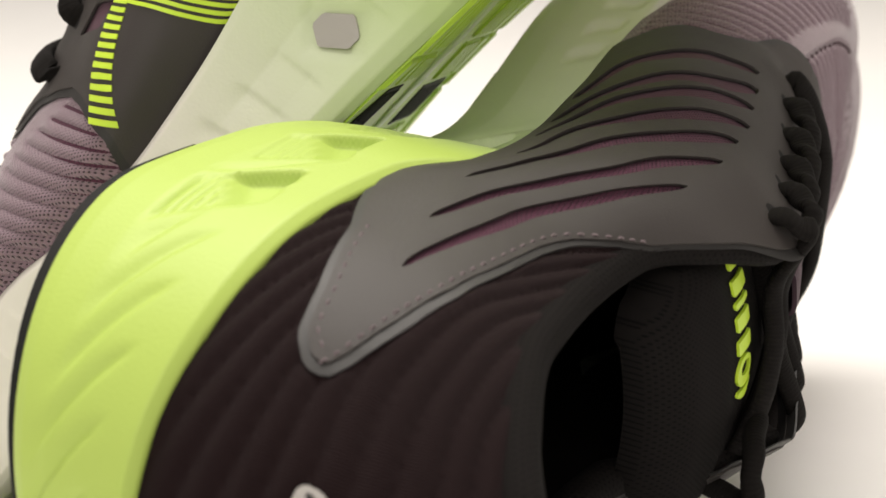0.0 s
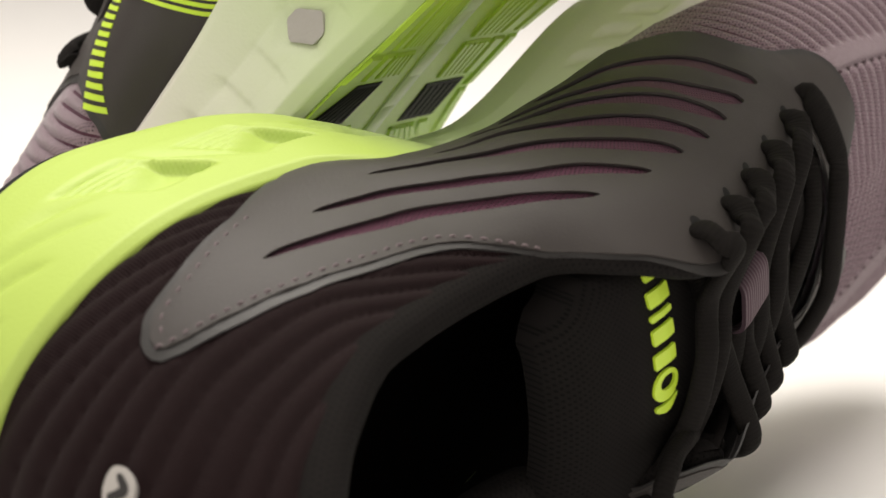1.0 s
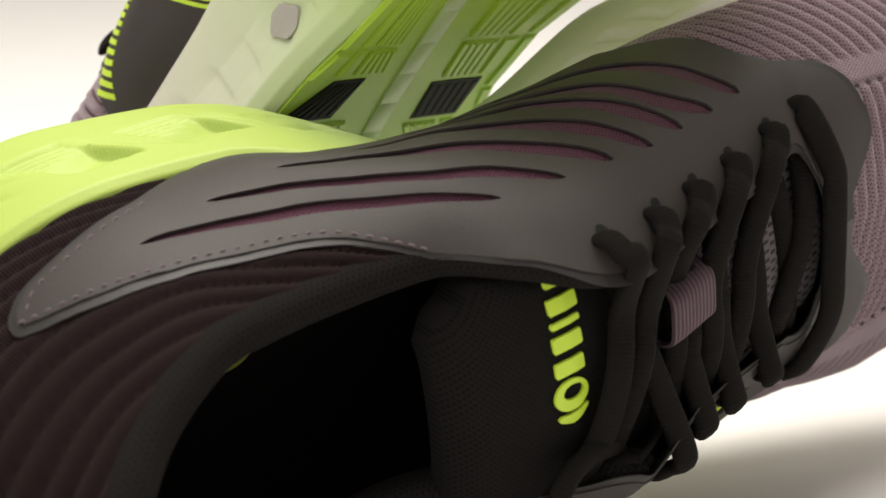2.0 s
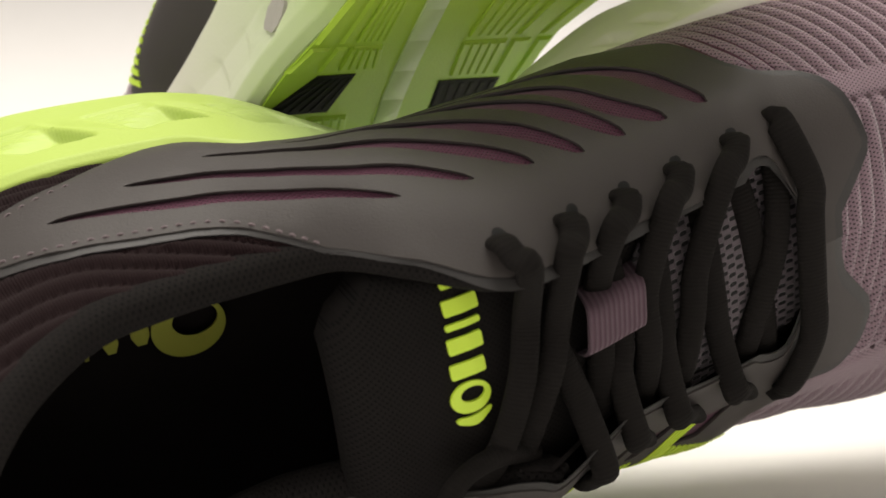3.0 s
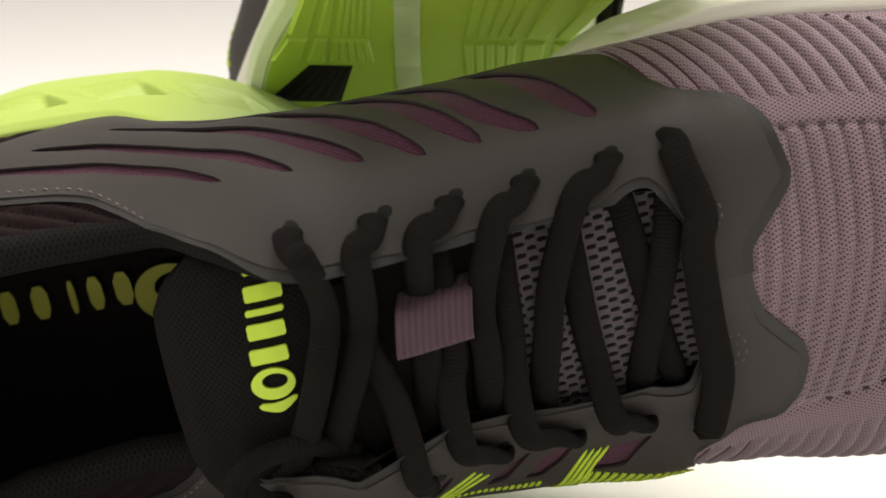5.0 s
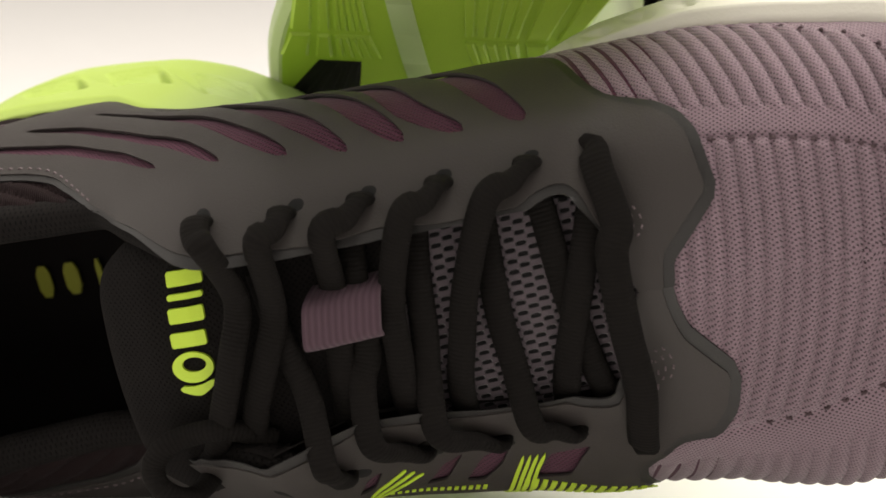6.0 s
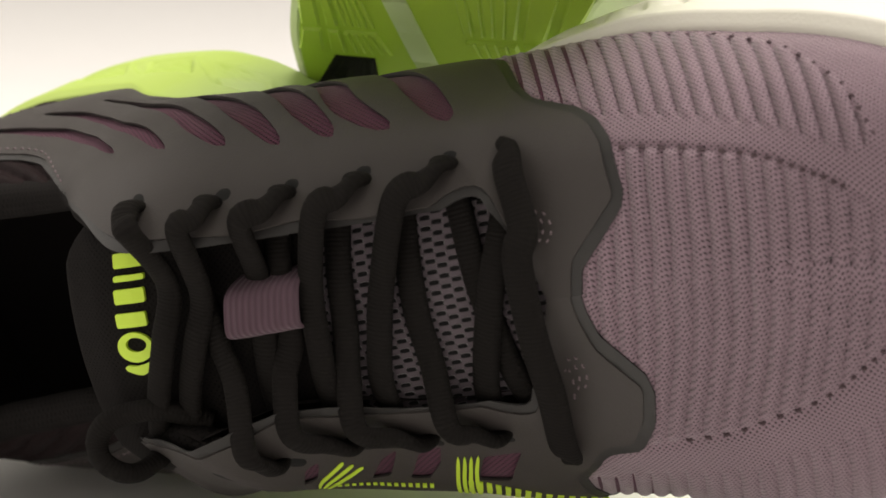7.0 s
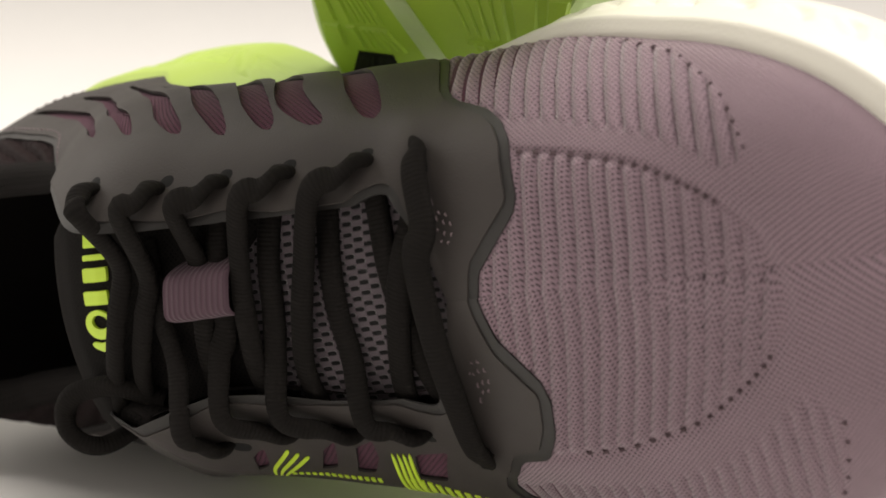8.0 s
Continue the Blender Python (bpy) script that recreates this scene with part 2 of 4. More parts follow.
def dense(poly, step, closed=True):
    """More points along a polygon, its corners slightly rounded."""
    p = [np.asarray(q, float) for q in poly]
    out = []
    for a, b in zip(p, p[1:] + p[:1] if closed else p[1:]):
        n = max(1, int(np.linalg.norm(b - a) / step))
        out += [a + (b - a) * k / n for k in range(n)]
    if not closed:
        out.append(p[-1])
    return np.array(out)


def rounded(poly, times=2):
    """Chaikin's corner cutting."""
    p = np.asarray(poly, float)
    for _ in range(times):
        q = np.roll(p, -1, 0)
        p = np.stack([0.75 * p + 0.25 * q, 0.25 * p + 0.75 * q], 1).reshape(-1, 2)
    return p


def flow(points, n):
    """A smooth open curve through points, n points long."""
    p = np.asarray(points, float)
    d = np.r_[0, np.cumsum(np.linalg.norm(np.diff(p, axis=0), axis=1))]
    q = np.concatenate([2 * p[:1] - p[1:2], p, 2 * p[-1:] - p[-2:-1]])
    s = np.linspace(0, d[-1], n)
    i = np.clip(np.searchsorted(d, s, side="right") - 1, 0, len(p) - 2)
    t = ((s - d[i]) / (d[i + 1] - d[i]))[:, None]
    a, b, c, e = q[i], q[i + 1], q[i + 2], q[i + 3]
    return 0.5 * (2 * b + (c - a) * t + (2 * a - 5 * b + 4 * c - e) * t**2 + (3 * b - a - 3 * c + e) * t**3)


def ribbon(points, widths, n=40):
    """A closed outline round a line: widths are half widths along it; round ends."""
    p = flow(points, n)
    w = np.interp(np.linspace(0, 1, n), np.linspace(0, 1, len(widths)), widths)
    e = np.linspace(-1, 1, n)
    w = w * np.sqrt(np.clip(1.02 - np.abs(e) ** 14, 0.02, 1))
    t = np.gradient(p, axis=0)
    t /= np.linalg.norm(t, axis=1, keepdims=True)
    m = np.stack([-t[:, 1], t[:, 0]], 1)
    return np.concatenate([p + m * w[:, None], (p - m * w[:, None])[::-1]])


def widened(poly, d):
    p = np.asarray(poly, float)
    t = np.roll(p, -1, 0) - np.roll(p, 1, 0)
    t /= np.linalg.norm(t, axis=1, keepdims=True) + 1e-9
    area = 0.5 * np.sum(p[:, 0] * np.roll(p[:, 1], -1) - np.roll(p[:, 0], -1) * p[:, 1])
    return p + np.stack([t[:, 1], -t[:, 0]], 1) * d * np.sign(area)


def sheet(outer, holes, place, top, low, step=2.4):
    """A film cut to an outline with holes, laid on place(x, y, out), with cut edges that show."""
    loops = [np.asarray(outer, float)] + [np.asarray(h, float) for h in holes]
    pts, edges, rings = [], [], []
    for lp in loops:
        k = len(pts)
        pts += lp.tolist()
        rings.append(range(k, k + len(lp)))
        edges += [(k + i, k + (i + 1) % len(lp)) for i in range(len(lp))]
    lo, hi = loops[0].min(0), loops[0].max(0)
    g = np.stack(np.meshgrid(np.arange(lo[0], hi[0], step), np.arange(lo[1], hi[1], step)), -1).reshape(-1, 2)
    g[:, 0] += (np.round((g[:, 1] - lo[1]) / step) % 2) * step / 2
    keep = inside(g, loops[0])
    for h in loops[1:]:
        keep &= ~inside(g, h)
    bound = np.array(pts)
    g = g[keep]
    if len(g):
        near = np.min(np.linalg.norm(g[:, None] - bound[None], axis=2), axis=1)
        g = g[near > step * 0.45]
    pts += g.tolist()
    v2, e2, f2, ov, _, _ = delaunay_2d_cdt([Vector(p) for p in pts], edges, [], 0, 1e-5)
    v2 = np.array([tuple(v) for v in v2])
    f2 = [f for f in f2]
    c = np.array([v2[list(f)].mean(0) for f in f2])
    ok = inside(c, loops[0])
    for h in loops[1:]:
        ok &= ~inside(c, h)
    f2 = [tuple(f) for f, k in zip(f2, ok) if k]
    count = {}
    for f in f2:
        for a, b in zip(f, f[1:] + f[:1]):
            count[(a, b)] = 1
    rim = [(a, b) for a, b in count if (b, a) not in count]
    edge = np.zeros(len(v2), bool)
    for a, b in rim:
        edge[a] = edge[b] = True
    n = len(v2)
    up = place(v2[:, 0], v2[:, 1], np.where(edge, top - 0.12, top))
    dn = place(v2[:, 0], v2[:, 1], np.full(n, low))
    if np.dot(np.cross(up[f2[0][1]] - up[f2[0][0]], up[f2[0][2]] - up[f2[0][0]]), up[f2[0][0]] - dn[f2[0][0]]) < 0:
        f2 = [f[::-1] for f in f2]
        rim = [(b, a) for a, b in rim]
    used = np.zeros(2 * n, bool)
    faces = f2 + [(b, a, a + n, b + n) for a, b in rim]
    for q in faces:
        used[list(q)] = True
    to = np.cumsum(used) - 1
    return np.concatenate([up, dn])[used], [tuple(int(to[i]) for i in q) for q in faces], np.concatenate([v2, v2])[used]


def tube(points, width, height, up, n=48, m=12, taper=True):
    """A braid or cord: an oval section carried along a smooth line; up: its flat side's direction."""
    p = flow(points, n)
    t = np.gradient(p, axis=0)
    t /= np.linalg.norm(t, axis=1, keepdims=True) + 1e-9
    up = np.broadcast_to(np.asarray(up, float), p.shape)
    side = np.cross(t, up)
    side /= np.linalg.norm(side, axis=1, keepdims=True) + 1e-9
    nrm = np.cross(side, t)
    a = np.linspace(0, 2 * np.pi, m, endpoint=False)
    ca, sa = np.sign(np.cos(a)) * np.abs(np.cos(a)) ** 0.8, np.sin(a)
    w = np.asarray(width, float) * np.ones(n)
    v = p[:, None] + side[:, None] * (ca[None, :, None] * w[:, None, None] / 2) + nrm[:, None] * (sa[None, :, None] * height / 2)
    d = np.r_[0, np.cumsum(np.linalg.norm(np.diff(p, axis=0), axis=1))]
    uv = np.stack([np.repeat(d[:, None], m, 1), np.repeat((a * 2)[None], n, 0)], -1)
    faces = [q[::-1] for q in lattice(n, m, closed=True)] + [tuple(range(m)), tuple(range((n - 1) * m, n * m))[::-1]]
    return v.reshape(-1, 3), faces, uv.reshape(-1, 2)


Y = 60.0  # millimetres over the skin from its foot to its ridge, for flat patterns


def on_skin(side, out=0.0):
    return lambda x, y, o: skin(x, np.clip(y / Y, 0, 1), o + out, side)


def chart(points, side=1.0):
    """Points given as station and height, in the skin's flat pattern."""
    return np.array([(u, at_height(u, h, side) * Y) for u, h in points])


def step(x, a, b):
    t = np.clip((x - a) / (b - a), 0, 1)
    return t * t * (3 - 2 * t)


# ---- the skin's layers
HIGH_SLITS = [
    ([(-117, .49), (-106, .545), (-92, .615), (-78, .635), (-70, .64), (-61.5, .69)], (0.9, 1.2, 1.5, 1.6, 1.5, 0.9)),
    ([(-103, .40), (-91, .48), (-80, .50), (-70, .51), (-60, .56), (-48.5, .665)], (0.9, 1.2, 1.6, 1.7, 1.6, 0.9)),
    ([(-88, .33), (-78, .30), (-68, .32), (-56, .42), (-45, .56), (-36.5, .675)], (0.8, 1.2, 1.6, 1.8, 1.8, 1.1)),
]
LOW_SLITS = [
    ([(-74, .17), (-62, .19), (-48, .34), (-38, .50), (-26, .70)], (0.8, 1.3, 1.8, 2.0, 1.1)),
    ([(-62, .06), (-53, .12), (-43, .21), (-33, .38), (-25, .54), (-16.5, .70)], (0.8, 1.3, 1.8, 2.1, 2.1, 1.3)),
    ([(-52, .04), (-40, .12), (-31, .25), (-25, .35), (-17, .55), (-6.5, .70)], (0.9, 1.4, 2.0, 2.3, 2.3, 1.5)),
    ([(-40, .03), (-23, .12), (-14, .27), (-7, .43), (3.5, .70)], (1.0, 1.7, 2.3, 2.6, 1.7)),
]
SLITS = HIGH_SLITS + LOW_SLITS
FRONT = [(24.3, 1.06), (24.3, 1.0), (25, .935), (30.5, .86), (34.0, .808), (31.6, .66), (29, .60), (25.5, .565), (21, .555), (16, .56), (12.5, .505), (9.5, .425), (4, .25), (-2, .13), (-11, .004)]
FRONT_OUT = [(24.3, 1.06), (24.0, 1.0), (24.0, .96), (25.2, .905), (31.6, .82), (29.5, .75), (25.5, .692), (16.5, .697), (11, .645), (7.5, .57), (6, .46), (5.8, .32), (5.8, .22), (7.5, .14), (9, .07), (10, .004)]
BACK = [(-94, .004), (-112, .21), (-126, .29), (-134, .31), (-137.5, .36), (-138, .41), (-135, .465), (-126, .57), (-116, .665), (-105, .71), (-95, .745), (-87, .80), (-81, .88), (-76, .975)]
STAY = [(-65, .985), (-52, .965), (-40, .965), (-30, .985), (-20, .965), (-10, .99), (3, .99), (5.5, .955), (9, .935), (12, .945), (14.5, .985), (16, .995), (19.0, 1.03), (22, 1.06)]


def scaled(pts):
    return [(u, v * Y) for u, v in pts]


def overlay_outline(side=1):
    """The cut of the grey film, heel point to vamp."""
    return dense(rounded(dense(scaled(STAY + (FRONT if side > 0 else FRONT_OUT) + BACK), 2.0), 1), 1.3)


def skin_grid(us, vs, side, lift, trim=False):
    """A grid on the skin; lift(u, v) is the relief in millimetres."""
    u, v = np.meshgrid(us, vs, indexing="ij")
    if trim:
        v = np.where((u > -60) & (u < 20), np.minimum(v, 0.875), v)
    p = skin(u, v, lift(u, v), side)
    return p, np.stack([u, v * Y], -1)


def wrap(us, vs, lift, plain=False, trim=False):
    """The skin over both sides as one piece, outer side first."""
    a, ua = skin_grid(us, vs, -1.0, lambda u, v: lift(u, v, -1), trim)
    b, ub = skin_grid(us, vs, 1.0, lambda u, v: lift(u, v, 1), trim)
    n, m = len(us), len(vs)
    if plain:
        ua, ub = (np.stack([p[..., 0], np.abs(p[..., 1]) - p[..., 2]], -1) for p in (a, b))
    fa = lattice(n, m)
    fb = [q[::-1] for q in lattice(n, m, n * m)]
    return np.concatenate([a.reshape(-1, 3), b.reshape(-1, 3)]), fa + fb, np.concatenate([ua.reshape(-1, 2), ub.reshape(-1, 2) + (0, 0.4)])


def heel_relief(u, v, side):
    """Soft ribs that sweep up from the heel towards the collar."""
    y = v * Y
    w = (y - 0.50 * (u + 140) - 0.0035 * (u + 118) ** 2) / 5.6
    fade = step(v, 0.0, 0.06) * (1 - step(v, 0.93, 1.0))
    return 0.75 * fade * (np.abs(np.sin(np.pi * w)) ** 0.8 - 0.5) * 1.6


def toe_relief(u, v, side):
    """Knitted ridges: one field over the toes, one on the flank, plain bands between and a plain toe cap."""
    r, h = np.moveaxis(profile(u, v, side), -1, 0)
    a, s = np.moveaxis(spread(u, r, h), -1, 0)[:2]
    edge = np.interp(u, (25, 45, 57, 73, 90, 124), (.665, .69, .722, .763, .785, .79))
    mid = step(v, edge, edge + .025)
    flank_end = np.interp(v, (.05, .09, .175, .3, .39, .52, .6), (34, 44, 57, 64.5, 71, 78.5, 84))
    brow = np.interp(u, (28, 44, 62, 78), (.565, .58, .635, .69))
    flank = step(v, .04, .07) * (1 - step(v, brow - .02, brow + .015)) * (1 - step(u, flank_end - 2, flank_end + 1))
    r_mid = np.abs(np.sin(np.pi * (a + 0.006 * (s * side - 14) ** 2) / 3.3)) ** 1.0
    r_flank = np.abs(np.sin(np.pi * (a - 0.66 * (h - 46)) / 3.6)) ** 0.65
    groove = np.exp(-(((v - edge) * Y / 0.7) ** 2))
    return 1.15 * mid * (r_mid - 0.7) + (1.4 if side > 0 else 0.9) * flank * (r_flank - 0.7) - 0.5 * groove + 0.1


def beneath(relief, u, v, side, deep):
    """Relief that flattens beside the grey film, sinks under it and ends at the throat."""
    p, cut = np.stack([u.ravel(), v.ravel() * Y], 1), overlay_outline(side)
    flat = inside(p, widened(cut, 2.6)).reshape(u.shape)
    sunk = inside(p, widened(cut, -0.6)).reshape(u.shape)
    return np.where(sunk, -deep, np.where(flat, np.minimum(relief, 0.1) * 0.5, relief))


def eyelets(side):
    if side > 0:
        return list(zip((-49.5, -37, -25, -12.5, 2, 15.5), (.885, .885, .885, .88, .875, .82)))
    return list(zip((-50, -39.5, -26.5, -14, -1, 12.5), (.87, .86, .86, .87, .875, .81)))


def tongue_top(a, s):
    """The tongue's face; it bows across and lifts at its free end."""
    h = np.interp(a, (-80, -74, -66, -57, -33, -10, 10, 22), (86.5, 91, 93, 92.2, 86.5, 78, 71, 69))
    return np.stack([a + 0 * s, s + 0 * a, h - 5.5 * (s / 26) ** 2 + 0 * a], -1)


def rise(u):
    """How high the underside runs: low at the heel, higher under the ball, lifting at both ends."""
    u = np.asarray(u, float)
    plane = (12 + 0.08 * (np.minimum(u, 50) + 40)) * step(u, -122, -78)
    return plane + 5 * step(u, 45, 124) ** 1.3 + 17 * step(u, 82, 124) + 15 * step(-u, 112, 190)


def swung(v):
    """Under the waist the sole sits further out than the upper."""
    v = np.array(v, float)
    v[..., 1] -= 4.2 * np.exp(-(((v[..., 0] + 24) / 38) ** 2))
    return v


def laid(data):
    """Tread pieces follow the underside."""
    v = np.asarray(data[0], float)
    v = v + np.stack([0 * v[:, 0], 0 * v[:, 0], rise(v[:, 0])], -1)
    return swung(v), data[1]


def sole_section(u, side, k):
    """Midsole wall from its upper lip (k 0) to the edge of the tread (k 1): reach and height."""
    top = profile(u, np.zeros_like(u), side)
    rb, hb = top[..., 0], top[..., 1] + 1.6
    low = rise(u)
    waist = np.exp(-(((u + 33) / 27) ** 2))
    if side > 0:
        waist = np.where(u > -45, 1 - step(u, -34, 8), np.exp(-(((u + 45) / 21) ** 2)))
    wide = 4.0 if side < 0 else 2.4 + 2.2 * step(u, -5, 40)
    belly = wide * (1 - waist) - (5.5 * waist if side > 0 else 0.0)
    foot = (1.5 + 0.8 * step(u, -20, 20)) * (1 - waist) - (11 if side > 0 else -7.6) * waist
    kn = np.array((0.0, 0.04, 0.10, 0.35, 0.62, 0.84, 0.93, 1.0))
    lip = 1.6 * waist if side > 0 else 0 * u
    dr = np.stack([-0.4 - lip, 0.7 - lip, 0.55 * belly + 0.8 - lip, belly, 0.55 * belly + 0.45 * foot + 0.4, foot + 0.3, foot - 0.6, foot - 2.6], -1)
    fh = np.array((1.0, 0.995, 0.94, 0.62, 0.34, 0.14, 0.045, 0.0))
    i = np.clip(np.searchsorted(kn, k, side="right") - 1, 0, 6)
    t = (k - kn[i]) / (kn[i + 1] - kn[i])
    d = dr[..., i] * (1 - t) + dr[..., i + 1] * t
    f = fh[i] * (1 - t) + fh[i + 1] * t
    return rb + d, low + (hb - low) * f


def tilted(c, long, wide, pts):
    l, w = np.array((.64, .76)), np.array((.77, -.64))
    return np.array([np.array(c) + l * long * x + w * wide * y for x, y in pts])


SIX = [(1, -.3), (.65, 1), (-.6, 1), (-1, .3), (-.65, -1), (.6, -1)]
HEXAGON = rounded(dense(tilted((-37, 25.8), 5.4, 3.1, SIX), 1.5), 1)


def on_wall(x, y, o):
    """Points on the outer wall of the midsole at station x and height y, o proud of it."""
    x, y = np.asarray(x, float), np.asarray(y, float)
    rh = [sole_section(x, -1, k) for k in np.linspace(0, 1, 50)]
    reach, high = np.array([q[0] for q in rh]), np.array([q[1] for q in rh])
    at = np.array([np.interp(y[i], high[::-1, i], reach[::-1, i]) for i in range(len(x))])
    return swung(spread(x, at + o, y) * (1, -1, 1))


def sole_relief(u, h, side):
    """Moulded dents and creases in the midsole's wall."""
    d, low = np.zeros_like(u), rise(u)
    if side > 0:
        # slanting pockets with ribbed floors, and a crease from each to the next
        for uc, hc, tall in ((-113.5, 22, 7.6), (-92, 25, 6.8), (-70.5, 28.5, 5.6), (-49, 30.5, 4.6)):
            y = h - hc
            x = u - uc - 0.72 * y
            dent = step(6.8 - np.abs(x), 0, 1.5) * step(tall + 0.4 - np.abs(y), 0, 1.5)
            ribs = 0.22 * np.sin(y * 2 * np.pi / 1.7) * (1 - step(y + 0.45 * x, -1.5, 1))
            d -= dent * (0.55 + ribs + 2.0 * step(y + 0.45 * x, -1.5, 3))
            x = u - uc
            line = y - (-5.5 + 0.95 * (x - 3))
            d -= 0.6 * np.where(line > 0, np.exp(-((line / 0.45) ** 2)), np.exp(-((line / 2.6) ** 2))) * step(x, 2, 7) * (1 - step(x, 15, 23))
        # scallops along the forefoot
        for uc in np.arange(-8, 122, 8.6):
            y = h - 33 - 0.02 * (uc - 10)
            x = u - uc - 0.5 * y
            d -= 1.7 * step(3.4 - np.abs(x), 0, 2.2) * step(4.2 - np.abs(y), 0, 2.5) * step(x, -4, 3)
    for k in range(14):
        uc = -125 + 18.0 * k
        if side < 0:
            for off in (0.0, 9.0):
                line = (u - uc - off) - 0.22 * (h - low - 18)
                d -= 0.6 * np.where(line > 0, np.exp(-((line / 3.0) ** 2)), np.exp(-((line / 0.4) ** 2))) * step(8 - np.abs(h - low - 13), 0, 5)
    if side < 0:
        x, y = u + 37, h - 25.8
        d -= 1.7 * np.exp(-(((0.64 * x + 0.76 * y) / 6.6) ** 6) - (((0.77 * x - 0.64 * y) / 4.6) ** 6))
    if side > 0:
        for uc in np.arange(-108, -172, -11.0):
            x = uc - u
            line = h - (31.5 - 0.85 * x + 0.011 * x**2)
            d -= 0.75 * np.where(line > 0, np.exp(-((line / 0.4) ** 2)), np.exp(-((line / 2.4) ** 2))) * step(x, 2, 7) * (1 - step(x, 17, 26)) * (1 - step(u, -128, -118))
    fine = step(2.2 - np.abs(h - 23), 0, 1) * (np.sin(h * 2 * np.pi / 1.5) > 0) * (np.sin((u + 4) * 2 * np.pi / 18.0) > 0.4)
    return d - 0.12 * fine * (u < -45) * (side < 0)


def outline(u, inset, side):
    """The tread's edge, seen from below, inset millimetres inside the wall's foot."""
    r, h = sole_section(np.asarray(u, float), side, 1.0)
    return spread(u, r - inset, h) * (1, side, 1)


def tread_edge(a, side):
    """Half width of the tread at a."""
    us = np.linspace(-112, 124, 240)
    p = outline(us, 0, side)
    return np.interp(a, p[:, 0], np.abs(p[:, 1]))


def block(a0, a1, s0, s1, h0, h1, skew=0.0, soft=0.5):
    """A tread lug with bevelled edges, standing down from h1 to h0; s0, s1 may each be a pair for the two ends."""
    (p0, p1), (q0, q1) = [(x if isinstance(x, tuple) else (x, x)) for x in (s0, s1)]
    low = [(a0 + soft, p0 + soft), (a1 - soft, p1 + soft), (a1 - soft + skew, q1 - soft), (a0 + soft + skew, q0 - soft)]
    top = [(a0, p0), (a1, p1), (a1 + skew, q1), (a0 + skew, q0)]
    v = [(x, y, h0) for x, y in low] + [(x, y, h0 + soft) for x, y in top] + [(x, y, h1) for x, y in top]
    f = [(0, 1, 2, 3)] + [(k + (j + 1) % 4, k + j, k + 4 + j, k + 4 + (j + 1) % 4) for k in (0, 4) for j in range(4)] + [(11, 10, 9, 8)]
    return v, f


def joined(pieces):
    v, f = [], []
    for pv, pf in pieces:
        k = len(v)
        v += [tuple(p) for p in pv]
        f += [tuple(i + k for i in q) for q in pf]
    return v, f


def dashes(line, place, length, gap, width, high, out):
    """Stitches along a line of the flat pattern."""
    p = flow(line, 400)
    d = np.r_[0, np.cumsum(np.linalg.norm(np.diff(p, axis=0), axis=1))]
    made = []
    s = gap
    while s + length < d[-1]:
        a = np.array([np.interp((s, s + length * .5, s + length), d, p[:, k]) for k in (0, 1)]).T
        q = place(a[:, 0], a[:, 1], np.array([out - .3, out + high, out - .3]))
        n = place(a[1:2, 0], a[1:2, 1], np.array([out + 3.0]))[0] - q[1]
        v, f, _ = tube(q, width, width * .7, n / np.linalg.norm(n), 5, 5)
        made.append((v, f))
        s += length + gap
    return joined(made)


